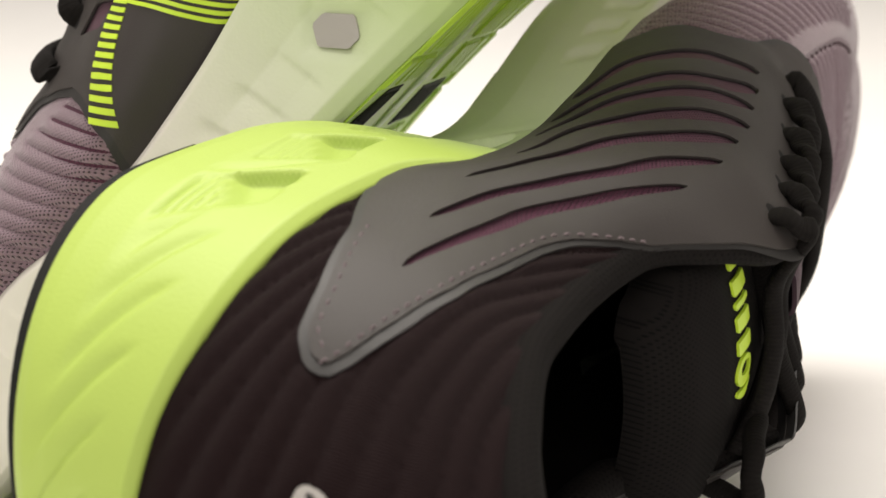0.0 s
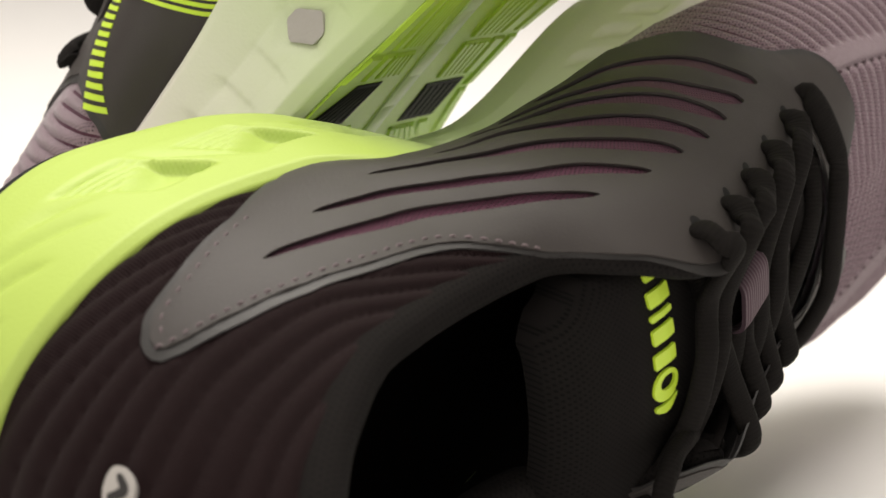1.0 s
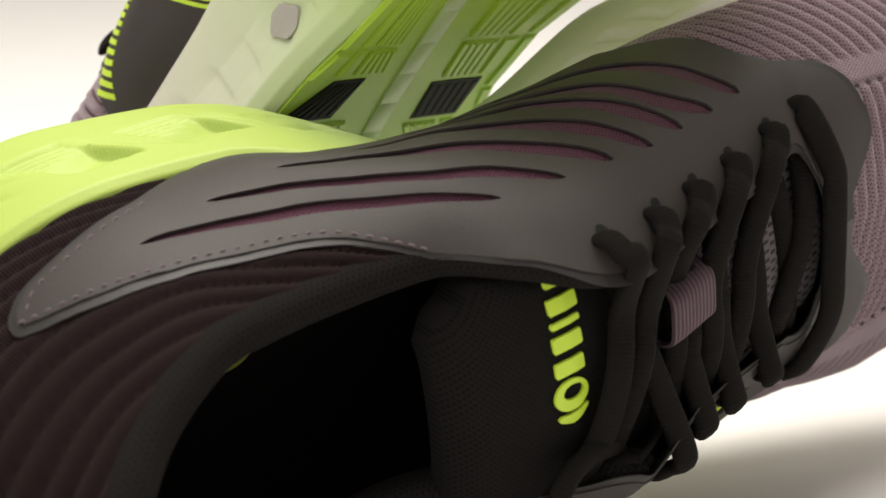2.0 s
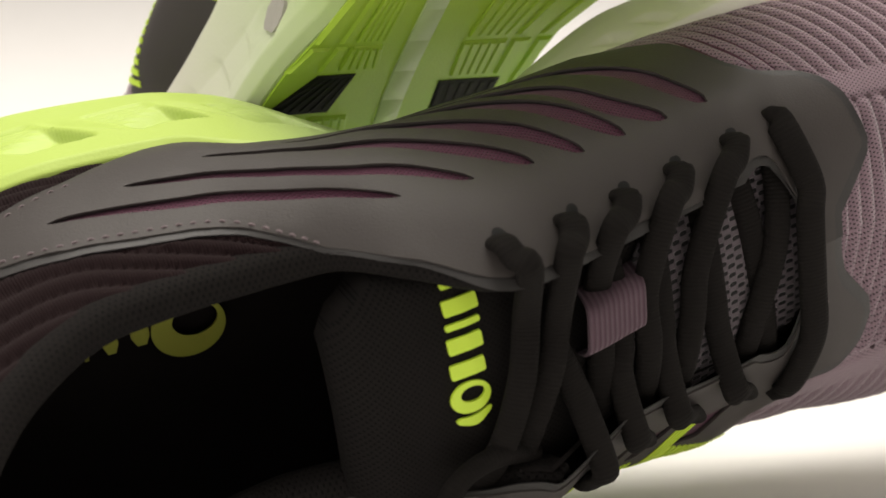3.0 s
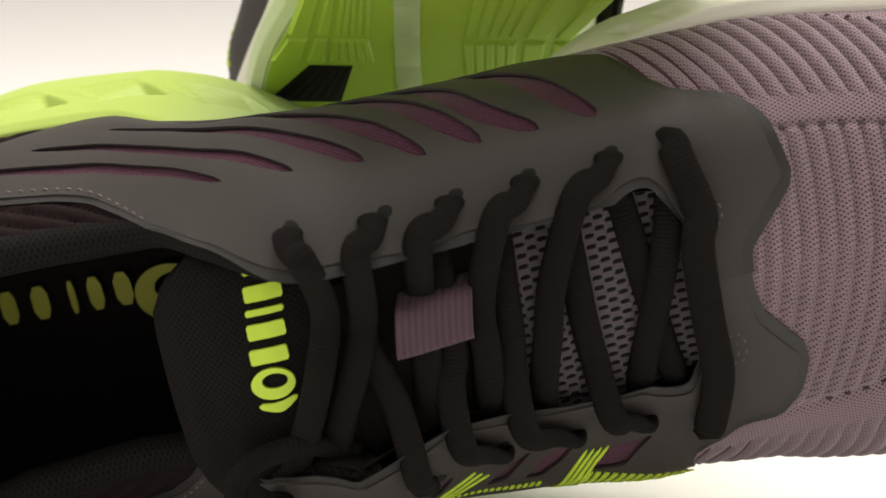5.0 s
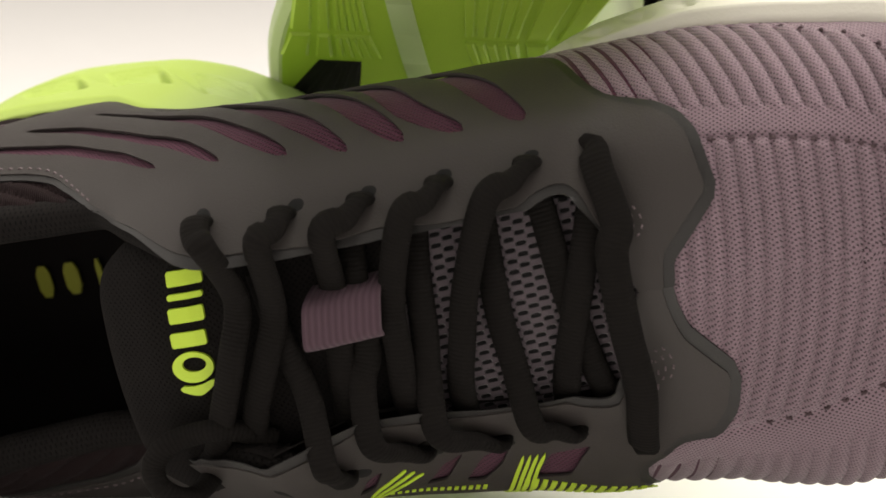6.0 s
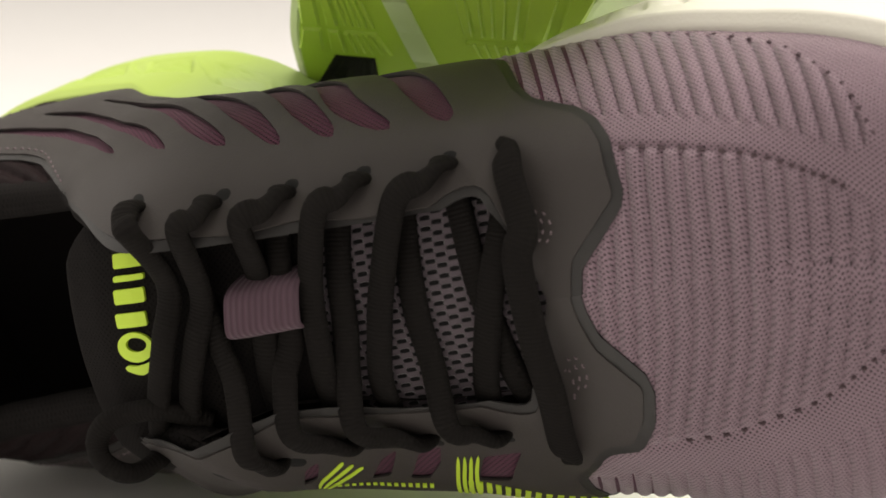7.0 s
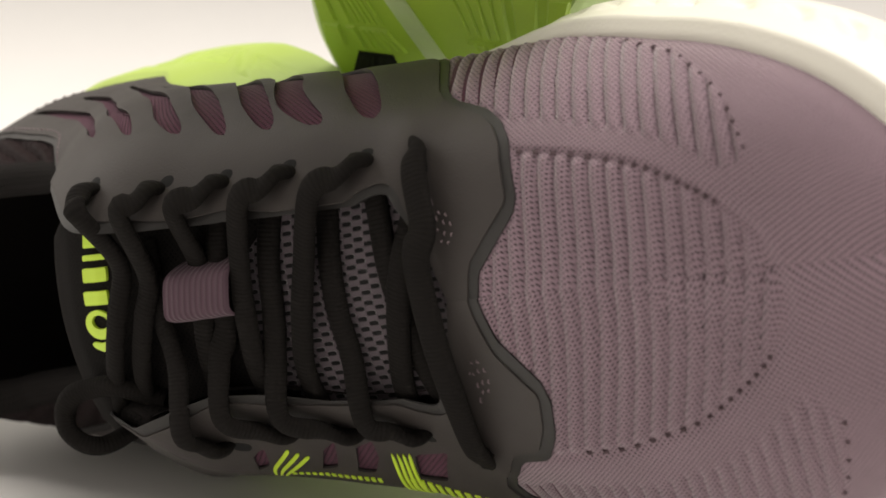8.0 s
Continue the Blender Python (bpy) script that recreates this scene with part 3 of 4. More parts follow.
def shoe(name, pose_matrix, foot, label):
    """A running shoe. foot 1: as the one that lies on its side, -1: its mirror image."""
    thing = tagged(new(name), label, "shoe", "pair of shoes")
    thing.empty_display_size = 0.02
    thing.matrix_world = pose_matrix

    def add(pname, data, mat, parent=thing, text="", smooth_faces=True):
        v, f = data[0], data[1]
        return part(pname, v, f, mat, parent, text, data[2] if len(data) > 2 else None, smooth_faces, foot)

    # upper: heel cloth, midfoot knit, toe knit
    vs = np.linspace(0, 1, 64)
    add("heel_cloth", wrap(np.linspace(-180, -62, 190), vs, lambda u, v, s: beneath(heel_relief(u, v, s), u, v, s, 1.2)), RIBCLOTH, text="dark burgundy ribbed heel cloth")
    add("midfoot_knit", wrap(np.linspace(-124, 24, 140), np.linspace(0, 1, 50), lambda u, v, s: -0.1 - 2.2 * ~inside(np.stack([u.ravel(), v.ravel() * Y], 1), overlay_outline(s)).reshape(u.shape) * (u < -58) - 0.3 * step(u, 14, 24), trim=True), KNIT_PURPLE, text="purple knit under the grey film")
    add("toe_knit", wrap(np.concatenate([np.linspace(-14, 20, 96), np.linspace(20.2, 124, 300)]), np.linspace(0, 1, 130), lambda u, v, s: beneath(toe_relief(u, v, s), u, v, s, 0.9), True, True), KNIT, text="mauve ridged knit toe box")

    # grey film, inner side: one slit a band
    outer = overlay_outline()
    slits = [ribbon(scaled(line), [1.12 * w for w in wide]) for line, wide in SLITS]
    rim_hole = slits
    add("film_backing", sheet(widened(outer, 1.9), [widened(s, 0.3) for s in rim_hole], on_skin(1), 0.55, 0.05), RIM, text="dark grey film edge")
    inner = add("side_film", sheet(outer, slits, on_skin(1), 1.0, 0.4), OVERLAY, text="grey film with seven long slits")
    # outer side: the same cut without the heel point's slits, with windows
    windows = [rounded(dense(scaled(w), 2.0), 2) for w in (
        [(-11, .60), (-5.2, .745), (2.5, .77), (-1, .69), (-4.5, .60)], [(-23.3, .62), (-16.5, .765), (-11, .81), (-14.5, .71), (-20, .61)],
        [(-30, .64), (-24, .75), (-19.5, .79), (-26, .65)], [(-41, .69), (-37, .78), (-33.5, .80), (-37.5, .71)])]
    oside = overlay_outline(-1)
    add("film_backing", sheet(widened(oside, 1.9), [widened(w, 0.3) for w in windows], on_skin(-1), 0.55, 0.05), RIM, text="dark grey film edge")
    lateral = add("side_film", sheet(oside, windows, on_skin(-1), 1.0, 0.4), OVERLAY, text="grey film with purple windows")
    # lime stripes on the outer side
    for k in range(4):
        line = chart([(-6 - 1.33 * k, 68.2 + .25 * k), (-11.6 - 1.4 * k, 62.8 + .1 * k), (-15.8 - 1.6 * k, 57), (-18.8 - 1.7 * k, 51), (-22.4 - 1.8 * k, 44.5 + .2 * k), (-26.5 - 1.8 * k, 38 + .4 * k), (-30 - 1.8 * k, 33.5 + .4 * k)], -1)
        add("stripe", sheet(dense(ribbon(line, (0.3, 0.35, 0.4, 0.42)), 2.0), [], on_skin(-1), 1.35, 0.9), INK_LIME, lateral, "lime raised stripe")
    for k in range(3):
        line = scaled([(-28.3 - 1.0 * k, .725 + .022 * k), (-35.8 - .7 * k, .655 + .02 * k), (-39.5 - .4 * k, .61 + .012 * k)])
        add("stripe", sheet(dense(ribbon(line, (0.32, 0.34, 0.3, 0.15)), 2.0), [], on_skin(-1), 1.35, 0.9), INK_LIME, lateral, "lime raised stripe")
    # two rows of slanting dashes, before and behind the main stripes
    row_a = [np.array((-14.6 + 20.6 * t, (.555 - .09 * t - .21 * t * t) * Y)) for t in np.linspace(0, 1, 15)]
    row_b = [np.array((-37 + 16.5 * t, (.635 - .075 * t) * Y)) for t in np.linspace(0, 1, 15)]
    for row, w0, w1 in ((row_a, 3.2, 4.3), (row_b, 0.35, 1.0)):
        for k in range(14):
            p, q = np.array(row[k]), np.array(row[k + 1])
            d, w = (q - p) * 0.28, w0 + (w1 - w0) * k / 13
            m = np.array((0.42, 0.9)) * w
            c = (p + q) / 2
            add("dash", sheet(dense([c + d + m, c + d - m, c - d - m, c - d + m], 1.0), [], on_skin(-1), 1.35, 0.9), INK_LIME, lateral)

    # seams
    edge = [p for p in scaled(BACK)[5:]]
    line = [(u - 0.6, y - 1.8) for u, y in edge]
    for side in (1, -1):
        add("stitching", dashes(line, on_skin(side), 1.7, 0.8, 0.45, 0.25, 0.9), THREAD, text="mauve stitching")
        low = [(u + 1.5, y + 1.6) for u, y in scaled(BACK)[1:5]]
        add("stitching", dashes(low, on_skin(side), 1.7, 0.8, 0.45, 0.25, 0.9), THREAD)
        for r in (0, 1, 2):
            arc = [(19.5 + r * 1.5 - 1.5 * abs(t) ** 2 * 1.2, (.868 + .035 * t) * Y) for t in (-1, -.5, 0, .5, 1)]
            add("stitching", dashes(arc, on_skin(side), 0.75, 0.55, 0.4, 0.25, 0.95), THREAD)
        needle = [(32.5, .677 * Y), (45, .692 * Y), (57, .724 * Y), (73, .765 * Y), (90, .787 * Y)]
        add("needle_line", dashes(needle, on_skin(side), 0.9, 2.6, 0.75, 0.12, 0.0), HOLE)
        needle = [(36, .058 * Y), (45.5, .092 * Y), (57, .175 * Y), (64.5, .3 * Y), (71, .392 * Y), (78.5, .517 * Y), (84, .6 * Y)]
        add("needle_line", dashes(needle, on_skin(side), 0.9, 3.0, 0.75, 0.12, 0.1), HOLE)

    # midsole
    us = np.linspace(-180, 124, 520)
    ks = np.linspace(0, 1, 72)
    rows = []
    for side in (-1, 1):
        u, k = np.meshgrid(us, ks, indexing="ij")
        r = np.empty_like(u)
        h = np.empty_like(u)
        for j, kk in enumerate(ks):
            r[:, j], h[:, j] = sole_section(us, side, kk)
        r = r + sole_relief(u, h, side) * step(k, 0.05, 0.12) * (1 - step(k, 0.86, 0.92))
        rows.append(swung(spread(u, r, h) * (1, side, 1)))
    n, m = len(us), len(ks)
    v = np.concatenate([rows[0].reshape(-1, 3), rows[1].reshape(-1, 3)])
    f = [q[::-1] for q in lattice(n, m)] + lattice(n, m, n * m)
    # underside, from foot edge to foot edge, closed below
    f += [(i * m + m - 1, (i + 1) * m + m - 1, n * m + (i + 1) * m + m - 1, n * m + i * m + m - 1) for i in range(n - 1)]
    sole = add("midsole", (v, f), FOAM, text="lime to white foam midsole")
    add("inset", sheet(dense(HEXAGON, 1.0), [], on_wall, -0.8, -4.0, 1.2), REFLECTIVE, sole, "white inset in a moulded dent")

    # tread
    e_out, e_in = outline(np.linspace(-180, -98, 60), -0.4, 1), outline(np.linspace(-180, -98, 60), -0.4, -1)
    ring = np.concatenate([e_out, e_in[::-1]])
    zz = np.array([0, 0, 1.0])
    cap = np.concatenate([ring - 1.7 * zz, ring + 0.9 * zz])
    k = len(ring)
    add("heel_tread", (cap, [tuple(range(k)), tuple(range(k, 2 * k))[::-1]] + [(i, i + k, (i + 1) % k + k, (i + 1) % k) for i in range(k)]), RUBBER_BLACK, sole, "black rubber heel tread", smooth_faces=False)
    pa = np.linspace(-106, 74, 90)
    ends = [np.stack([pa, s * (tread_edge(pa, s) - 0.8), rise(pa) - 0.5], -1) for s in (-1, 1)]
    t = np.linspace(0, 1, 6)[None, :, None]
    plate = swung(ends[0][:, None] * (1 - t) + ends[1][:, None] * t)
    under = np.concatenate([plate.reshape(-1, 3), plate.reshape(-1, 3) + (0, 0, 1.2)])
    add("tread_plate", (under, [q[::-1] for q in lattice(90, 6)] + lattice(90, 6, 540) + [(i * 6 + j, i * 6 + j + 6, i * 6 + j + 546, i * 6 + j + 540)[::w] for i in range(89) for j, w in ((0, 1), (5, -1))]), RUBBER_LIME, sole, "lime rubber tread base")
    for a in np.arange(-92, 60, 9.6):
        add("guide_strip", laid(block(a, a + 9.62, (-11.0 + (a + 38) * .20 - 2.6, -11.0 + (a + 47.6) * .20 - 2.6), (-11.0 + (a + 38) * .20 + 2.6, -11.0 + (a + 47.6) * .20 + 2.6), -0.9, 1.5, 0, 0.02)), RUBBER_PALE, sole, "pale green groove strip")
    rowa = list(np.arange(-94, 76, 17.0))
    for i, a0 in enumerate(rowa):
        a1 = a0 + 16.3
        after = -27 < a0 < -21
        mid = [-11.0 + (a + 38) * .20 for a in (a0, a1)]
        lat = [-tread_edge(a, -1) + 1.0 for a in (a0, a1)]
        med = [tread_edge(a, 1) - 1.0 for a in (a0, a1)]
        up = 0.0
        waist_row = -44 < a0 < -38
        spans = []
        wl = [mid[j] - 4.2 - lat[j] for j in (0, 1)]
        spans.append(("edge", tuple(lat), tuple(lat[j] + wl[j] * .24 for j in (0, 1))))
        spans.append(("edge", tuple(lat[j] + wl[j] * .28 for j in (0, 1)), tuple(lat[j] + wl[j] * .44 for j in (0, 1))))
        spans.append(("fine", tuple(lat[j] + wl[j] * .47 for j in (0, 1)), tuple(lat[j] + wl[j] * .84 for j in (0, 1))))
        wm = [med[j] - mid[j] - 4.2 for j in (0, 1)]
        spans.append(("fine", tuple(mid[j] + 4.2 + wm[j] * .25 for j in (0, 1)), tuple(mid[j] + 4.2 + wm[j] * .62 for j in (0, 1))))
        spans.append(("edge", tuple(mid[j] + 4.2 + wm[j] * .65 for j in (0, 1)), tuple(mid[j] + 4.2 + wm[j] * .82 for j in (0, 1))))
        spans.append(("edge", tuple(mid[j] + 4.2 + wm[j] * .86 for j in (0, 1)), tuple(med)))
        for j, (kind, s0, s1) in enumerate(spans):
            shift = 4.0 if j > 2 else 0.0
            e1 = a0 + 8.0 + shift if waist_row and j < 5 else a1
            e0 = a0 + 5.5 + shift if after and j < 5 else a0
            if kind == "edge":
                add("lug", laid(block(e0, e1, s0, s1, up - 1.05, up + 1.0, 0, 0.75)), RUBBER_LIME, sole, smooth_faces=False)
            else:
                for q in range(5):
                    b0 = tuple(s0[e] + (s1[e] - s0[e]) * q / 5 for e in (0, 1))
                    b1 = tuple(s0[e] + (s1[e] - s0[e]) * (q + .80) / 5 for e in (0, 1))
                    add("lug_bar", laid(block(e0 + .8, e1 - .8, b0, b1, up - 1.1, up + 1.0, 0, 0.25)), RUBBER_LIME, sole, smooth_faces=False)
                add("lug", laid(block(e0, e1, s0, s1, up - 0.78, up + 1.0, 0, 0.5)), RUBBER_LIME, sole, smooth_faces=False)
        # No recess is cut: black ribbed blocks carry the well's dark depth in colour.
        if waist_row:
            for s0, s1, b0, b1 in ((tuple(lat[e] + wl[e] * (.30, .02)[e] for e in (0, 1)), tuple(lat[e] + wl[e] * (.74, .62)[e] for e in (0, 1)), a0 + 9, a1 + 5),
                                   (tuple(mid[e] + 4.2 + wm[e] * .28 for e in (0, 1)), tuple(mid[e] + 4.2 + wm[e] * .80 for e in (0, 1)), a0 + 13, a1 + 9)):
                for z in range(6):
                    t0 = tuple(s0[e] + (s1[e] - s0[e]) * (z + .2) / 6 for e in (0, 1))
                    t1 = tuple(s0[e] + (s1[e] - s0[e]) * (z + .7) / 6 for e in (0, 1))
                    add("well_rib", laid(block(b0 + 1, b1 - 1, t0, t1, up - 0.88, up + 0.9, 0, 0.2)), RUBBER_BLACK, sole, smooth_faces=False)
                add("dark_well_block", laid(block(b0, b1, s0, s1, up - 0.7, up + 0.9, 0, 0.1)), RUBBER_BLACK, sole, "black ribbed well in the tread", smooth_faces=False)

    # inside: lining, insole
    lv = np.linspace(0, 1, 30)
    li = wrap(np.linspace(-180, 8, 120), lv, lambda u, v, s: -3.5 - 1.0 * (1 - v) + 0 * u)
    add("lining", (li[0], [q[::-1] for q in li[1]], li[2]), LINING, text="black textile lining")
    su = np.linspace(-180, 60, 90)
    sa = [spread(su, profile(su, np.full(90, .02), s)[:, 0] - 1.0 - (10 if s > 0 else 2) * np.exp(-(((su + 38) / 36) ** 2)), 24 + 5 * step(np.abs(su + 50), 40, 130)) * (1, s, 1) for s in (-1, 1)]
    t = np.linspace(0, 1, 12)[None, :, None]
    bed = sa[0][:, None] * (1 - t) + sa[1][:, None] * t
    bed[..., 2] += 2.5 * (np.abs(np.linspace(-1, 1, 12)) ** 2)[None] + (8 + 13 * (1 - step(su, -35, -5)))[:, None] * (np.abs(np.linspace(-1, 1, 12)) ** 8)[None]
    insole = add("insole", (bed.reshape(-1, 3), [q[::-1] for q in lattice(90, 12)], None), LINING, text="black insole with a worn lime mark")
    flat = lambda x, y, o: np.stack([x, y, 26.5 + o], -1)
    for c, w, t in ((-102, 2.6, 3.6), (-108, 2.2, 3.6), (-113, 1.0, 3.6), (-120, 2.6, 3.6), (-127, 2.4, 3.6)):
        add("mark", sheet(dense(rounded([(c - w * .7, 2 - t), (c + w * .7, 2 - t), (c + w * .7, 2 + t), (c - w * .7, 2 + t)], 1), 1.5), [], flat, 0.9, 0.2), INK_DULL, insole)
    aa = np.linspace(0, 2 * np.pi, 40, endpoint=False)
    add("mark", sheet(np.stack([-92.5 + 7.5 * np.cos(aa), -0.5 + 6.2 * np.sin(aa)], 1), [np.stack([-91.0 + 4.6 * np.cos(aa), 0.6 + 3.2 * np.sin(aa)], 1)], flat, 0.9, 0.2), INK_DULL, insole)

    # padded collar
    cu = np.concatenate([np.linspace(-43, -180, 90)])
    for_side = []
    for side in (1, -1):
        for_side.append(skin(cu, np.interp(cu, (-180, -90, -70, -43), (.985, .975, .945, .93)), np.interp(cu, (-180, -90, -60, -43), (-3.0, -3.0, -3.2, -3.6)), side))
    path = np.concatenate([for_side[0], for_side[1][::-1]])
    cv, cf, cuv = tube(path, np.interp(np.abs(np.linspace(-1, 1, 200)), (0, .6, .85, 1), (8.0, 7.0, 5.5, 4.0)), 7.5, np.array((0, 0, 1.0)), 200, 16)
    add("collar", (cv, cf, cuv), BLACKCLOTH, text="padded black cloth collar")
    tab = rounded([(-162, .395 * Y), (-161.5, .485 * Y), (-156, .485 * Y), (-155, .40 * Y)], 2)
    patch = add("heel_mark", sheet(dense(tab, 1.0), [], on_skin(1), 1.3, 0.2), REFLECTIVE, text="pale reflective heel patch")
    add("mark", sheet(dense(ribbon([(-160.5, .415 * Y), (-158.5, .455 * Y), (-156.5, .43 * Y)], (0.5, 0.8, 0.5), 20), 0.8), [], on_skin(1), 1.45, 1.0), RIM, patch, "dark printed mark")

    # tongue
    ta, ts = np.meshgrid(np.linspace(-80, 20, 70), np.linspace(-1, 1, 32), indexing="ij")
    half = np.interp(ta, (-80, -77, -70, -50, 20), (15, 20, 25, 27, 21)) * ts
    p = tongue_top(ta, half)
    rim = 2.6 * np.clip((np.abs(ts) - 0.84) / 0.16, 0, 1) ** 2 + 3.0 * np.clip((-75 - ta) / 5, 0, 1) ** 2
    p[..., 2] -= np.minimum(rim, 3.6)
    q = p - np.stack([0 * ta, 0 * ta, np.interp(ta, (-80, -72, -45, 20), (4.0, 9.0, 6.0, 3.0))], -1)
    n, m = ta.shape
    faces = lattice(n, m) + [x[::-1] for x in lattice(n, m, n * m)]
    loop = [(0, j) for j in range(m)] + [(i, m - 1) for i in range(1, n)] + [(n - 1, j) for j in range(m - 2, -1, -1)] + [(i, 0) for i in range(n - 2, 0, -1)]
    ids = [i * m + j for i, j in loop]
    faces += [(a, b, b + n * m, a + n * m) for a, b in zip(ids, ids[1:] + ids[:1])]
    tongue = add("tongue", (np.concatenate([p.reshape(-1, 3), q.reshape(-1, 3)]), faces, np.concatenate([np.stack([ta, half], -1).reshape(-1, 2)] * 2)), BLACKCLOTH, text="black padded tongue")
    on_tongue = lambda x, y, o: tongue_top(np.asarray(x, float), np.asarray(y, float)) + np.stack([0 * o, 0 * o, o], -1)
    add("mesh_panel", sheet(dense(rounded([(-24, -20), (-24, 20), (14, 18), (19, 12), (19, -12), (14, -18)], 1), 2.0), [], on_tongue, 0.9, 0.1), TONGUE_MESH, tongue, "grey-purple open mesh panel")
    for c, w in ((23.0, 1.9), (18.5, 1.9), (15.3, 0.75), (12.0, 1.9), (7.6, 1.9)):
        ring = rounded(dense([(-62.3 + c * .10, c - w * .7), (-55.6 + c * .10, c - w * .7), (-55.6 + c * .10, c + w * .7), (-62.3 + c * .10, c + w * .7)], 0.9), 1)
        add("mark", sheet(dense(ring, 1.0), [], on_tongue, 0.8, 0.1), INK_LIME, tongue, "lime raised mark")
    ring = np.stack([-58.6 + 3.9 * np.cos(aa), 2.4 + 2.9 * np.sin(aa)], 1)
    add("mark", sheet(ring, [np.stack([-58.2 + 2.3 * np.cos(aa), 2.9 + 1.4 * np.sin(aa)], 1)], on_tongue, 0.8, 0.1), INK_LIME, tongue, "lime raised mark")
    add("mark", sheet(dense(ribbon([(-62, -1.4), (-58.5, -2.1), (-55, -0.6)], (0.5, 1.0, 0.4), 16), 1.0), [], on_tongue, 0.8, 0.1), INK_LIME, tongue)
    # webbing loop that holds the laces
    wa, ws = np.meshgrid(np.linspace(-35.5, -22.3, 40), np.linspace(-1, 1, 48), indexing="ij")
    wp = tongue_top(wa + 0.9 * ws, 7.0 + 5.6 * ws) + np.stack([0 * wa, 0 * wa, 0.8 + 5.2 * (1 - np.abs(ws) ** 6)], -1)
    wq = wp - np.array((0, 0, 0.9))
    n, m = wa.shape
    faces = lattice(n, m) + [x[::-1] for x in lattice(n, m, n * m)]
    loop = [(0, j) for j in range(m)] + [(i, m - 1) for i in range(1, n)] + [(n - 1, j) for j in range(m - 2, -1, -1)] + [(i, 0) for i in range(n - 2, 0, -1)]
    ids = [i * m + j for i, j in loop]
    faces += [(a, b, b + n * m, a + n * m) for a, b in zip(ids, ids[1:] + ids[:1])]
    add("lace_loop", (np.concatenate([wp.reshape(-1, 3), wq.reshape(-1, 3)]), faces, np.concatenate([np.stack([wa, 6 * ws], -1).reshape(-1, 2)] * 2)), WEBBING, tongue, "purple ribbed webbing loop")

    # laces: up through each eyelet, over the film's edge, across the tongue and under the far edge
    eyes = {1: eyelets(1), -1: eyelets(-1)}

    def lace(pts, up, n=64, wide=5.3, high=2.9, tip=None):
        up = np.asarray(up, float)
        if tip is not None:
            w = step(np.arange(n) / n, 0.06, 0.24)[:, None]
            up = np.asarray(tip, float) * (1 - w) + up * w
        v, f, uv = tube([np.asarray(p, float).reshape(3) for p in pts], wide, high, up, n, 12)
        add("lace", (v, f, uv), LACE, text="black braided lace")

    def over(a, s, lift):
        return tongue_top(np.array(float(a)), np.array(float(s))) + (0, 0, lift)

    crossings = {
        1: {0: (-47.5, [(-46.5, 14, 4.5), (-49.5, 4, 4.2), (-54, -6, 3.6), (-59, -15, 2.0)]),
            1: (-39.5, [(-40.5, 11, 4.0), (-43.5, 3, 3.8), (-48, -6, 3.0), (-52.5, -16, 1.5)]),
            2: (-29.0, [(-30.5, 12.5, 2.2), (-31.0, 6, 1.8), (-33, -6, 1.6), (-35, -18, 0.8)]),
            3: (-16.0, [(-20.8, 8.4, 3.6), (-21.7, -2, 3.4), (-23, -10, 2.8), (-24.5, -21, 0.8)]),
            4: (-2.5, [(-8.3, 7.7, 3.6), (-11, -2, 3.4), (-13.6, -11, 2.8), (-15.5, -22, 0.8)])},
        -1: {1: (-38.5, [(-38.4, -6, 4.0), (-41, 4, 2.0), (-43.5, 17, 1.0)]),
             2: (-29.5, [(-29.0, -6, 3.6), (-27.3, 0, 1.8), (-27, 12, 1.6), (-27, 20, 0.8)]),
             3: (-18.5, [(-18.2, -7, 3.2), (-17.4, 0, 1.8), (-16.6, 12, 1.4), (-16, 23, 0.6)]),
             4: (-3.6, [(-4.2, -9, 2.4), (-4.6, 0, 1.8), (-4.6, 10, 1.4), (-5, 22, 0.6)])}}
    for side in (1, -1):
        for i, (edge_u, way) in crossings[side].items():
            u, v0 = eyes[side][i]
            hook = (0.0, 1.0, 2.0, 2.5, 2.5)[i]
            lace([skin(u + hook, v0 - .016, -3.0, side), skin(u + hook, v0 - .016, 0.4, side), skin(u + hook * .9, v0 + .004, 2.7, side), skin(u + hook * .5 + (edge_u - u) * .3, v0 + .045, 3.2, side), skin(edge_u, .965, 3.4, side)] + [over(*w) for w in way],
                 (0.02, side * .35, 1.0), tip=(0, side * .8, -.6))
    # the two strands that cross low behind the front bar, and the bar itself
    lace([over(3.5, 24, 0.6), over(5.4, 16.5, 1.2), over(6.9, 2.4, 1.5), over(8.4, -15, 1.4), over(10, -24, 0.6)], (0, 0, 1.0))
    lace([over(14.2, 24, 0.8), over(14.0, 16.5, 2.2), over(10.4, 3.7, 4.2), over(3.6, -14, 2.2), over(1.0, -24, 0.6)], (0, 0, 1.0))
    (u, v0), (u2, v2) = eyes[1][5], eyes[-1][5]
    lace([skin(u, v0 - .045, -2.5, 1), skin(u, v0 - .035, 1.6, 1), skin(u + .4, v0 + .02, 2.9, 1), skin(u + 1.2, .95, 3.6, 1), (17.6, 8, 76.2), (17.0, -6, 76.0), skin(u2 + 2.4, .95, 3.6, -1), skin(u2 + .7, v2 + .02, 2.9, -1), skin(u2 + .1, v2 - .035, 1.6, -1), skin(u2, v2 - .045, -2.5, -1)],
         (0.02, 0, 1.0), 80, 6.0)
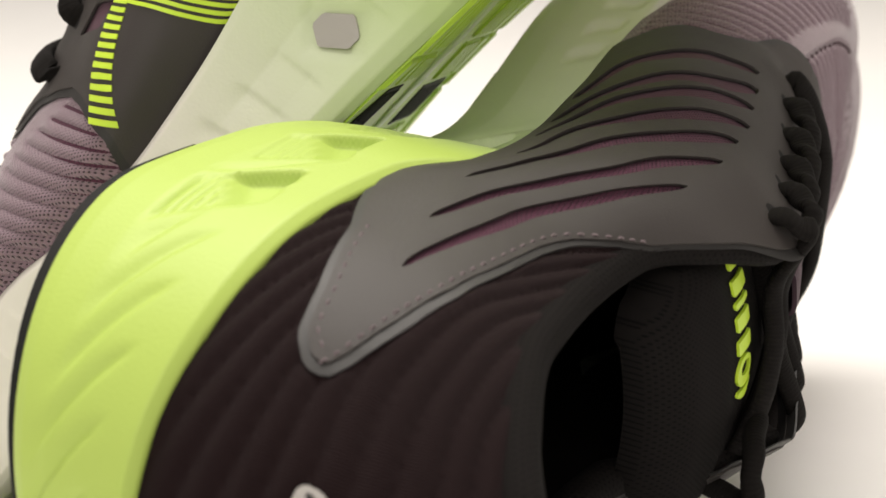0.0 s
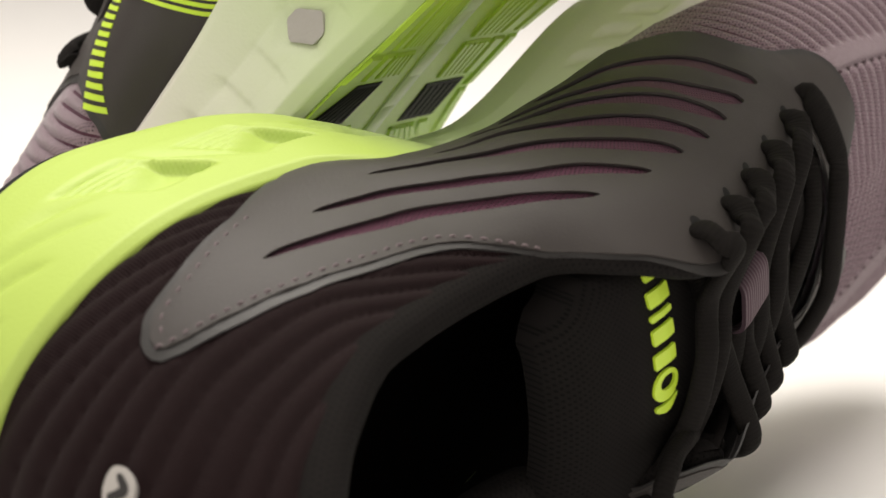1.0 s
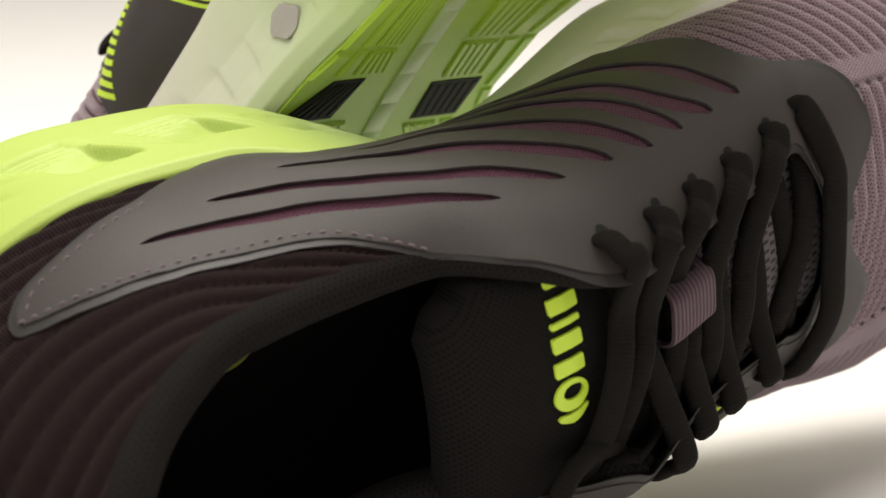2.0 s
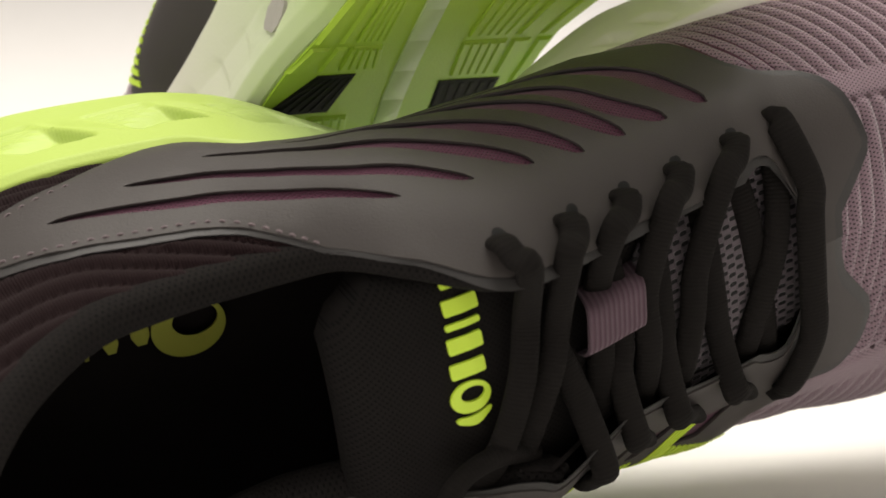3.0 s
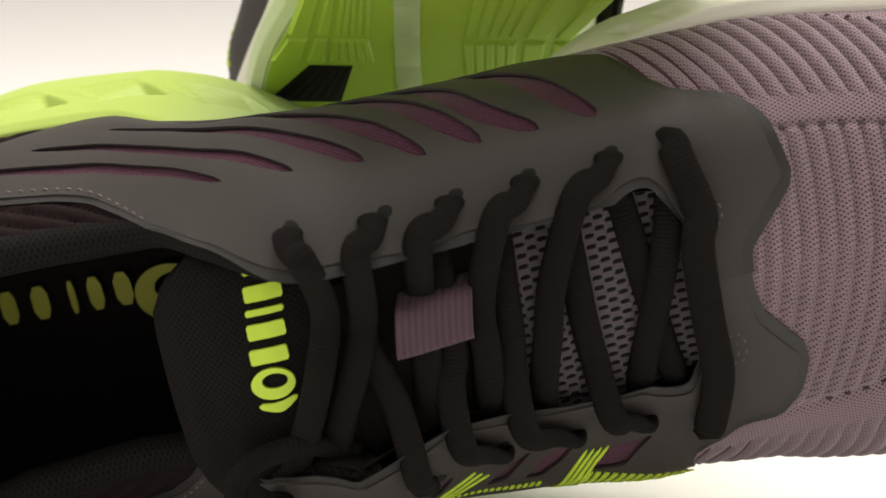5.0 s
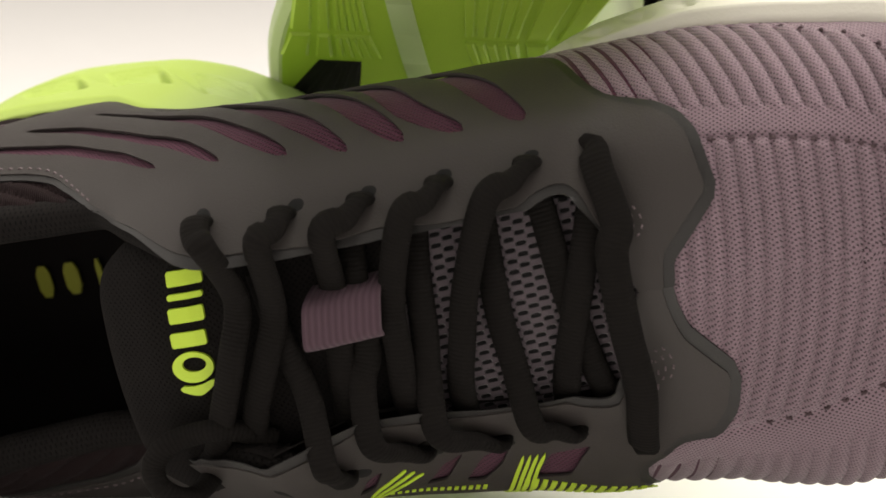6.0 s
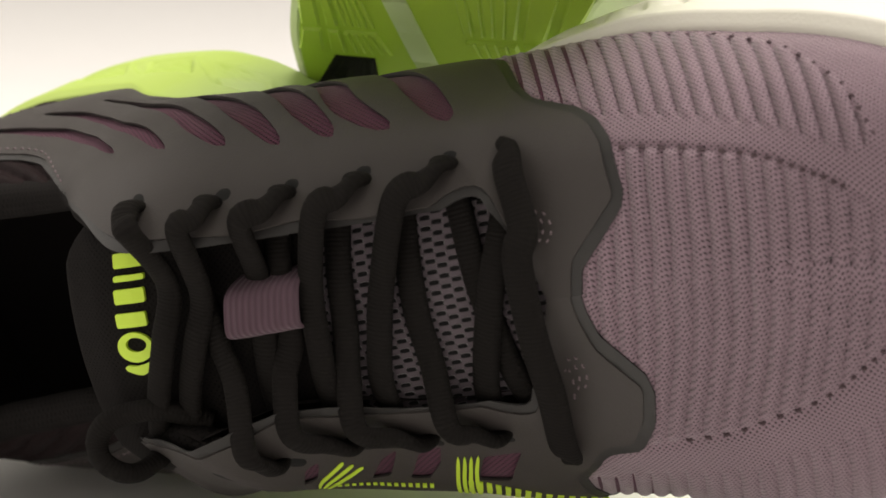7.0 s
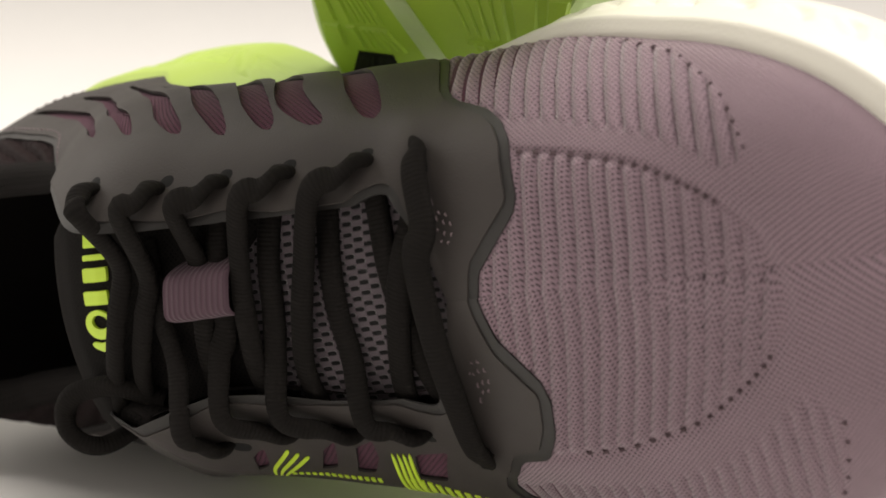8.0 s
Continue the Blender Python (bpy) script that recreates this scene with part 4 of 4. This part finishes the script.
    # The film isn't pierced: a black disc puts each hole's darkness into colour.
    for side in (1, -1):
        for i, (u, v0) in enumerate(eyes[side]):
            ring = [(u + (3.2 if 0 < i < 5 else .4) + 1.7 * math.cos(x), (v0 - .03) * Y + 1.5 * math.sin(x)) for x in np.linspace(0, 2 * math.pi, 20, endpoint=False)]
            add("eyelet", sheet(ring, [], on_skin(side), 1.08, 0.7, 1.0), RUBBER_BLACK, text="dark punched eyelet")
    # the free end, curled round the collar's corner on the outer side
    e = [tongue_top(np.array(-48.0), np.array(-14.0)) + (0, 0, 1), (-55, -9.5, 94.5), (-61.3, -9.2, 96.6), (-65.5, -10.2, 98.6), (-68.2, -13.1, 99.4), (-68.0, -16.6, 100.1), (-66.1, -19.8, 98.7), (-64.4, -21.4, 95.7), (-63.2, -21.0, 91.1), (-63.5, -20.1, 86.6)]
    v, f, uv = tube([np.asarray(p, float).reshape(3) for p in e], 4.4, 3.8, np.array((0, -0.6, 0.8)), 70, 12)
    add("lace", (v, f, uv), LACE, text="black braided lace end")
    return thing


# ---- the place
def disc_sheet():
    """White paper: level under the shoes, curving up into a wall all round."""
    prof = [(0.0, 0.0), (0.4, 0.0), (0.9, 0.0), (1.4, 0.0)] + [(1.4 + 0.5 * math.sin(x), 0.5 - 0.5 * math.cos(x)) for x in np.linspace(0.15, math.pi / 2, 10)] + [(1.9, 1.2), (1.9, 2.2)]
    n = 96
    v, f = [(0.0, 0.0, 0.0)], []
    for r, z in prof[1:]:
        v += [(r * math.cos(2 * math.pi * k / n), r * math.sin(2 * math.pi * k / n), z) for k in range(n)]
    f += [(0, 1 + k, 1 + (k + 1) % n) for k in range(n)]
    for j in range(len(prof) - 2):
        f += [(1 + j * n + k, 1 + (j + 1) * n + k, 1 + (j + 1) * n + (k + 1) % n, 1 + j * n + (k + 1) % n) for k in range(n)]
    me = bpy.data.meshes.new("ground")
    me.from_pydata(v, [], f)
    me.polygons.foreach_set("use_smooth", [True] * len(me.polygons))
    me.materials.append(PAPER)
    ob = new("ground", me)
    ob.location = (0, 0, TABLE)
    return tagged(ob, "seamless white paper sweep", "backdrop", kind="structure")


TABLE = -0.0112
disc_sheet()


def frame_of(along, across, up, origin):
    m = Matrix([[along[k], across[k], up[k], origin[k]] for k in range(3)] + [[0, 0, 0, 1]])
    return m


# lying on its outer side: heel low, toe raised
ALONG, ACROSS, UP = Vector((0.91787, -0.34318, 0.19937)), Vector((-0.23086, -0.05304, 0.97154)), Vector((-0.32284, -0.93777, -0.12791))
shoe("shoe", frame_of(ALONG, ACROSS, UP, ACROSS * 0.050 - UP * 0.080), 1.0, "grey and mauve running shoe lying on its side")
# leaning toe down with its sole over the other
ALONG2 = Vector((0.0382, 0.6399, -0.7675))
UP2 = Vector((0.1026, 0.7616, 0.6399))
shoe("shoe", frame_of(ALONG2, UP2.cross(ALONG2), UP2, Vector((-0.0162, 0.0836, 0.0479))), -1.0, "grey and mauve running shoe leaning toe down, lime tread showing")
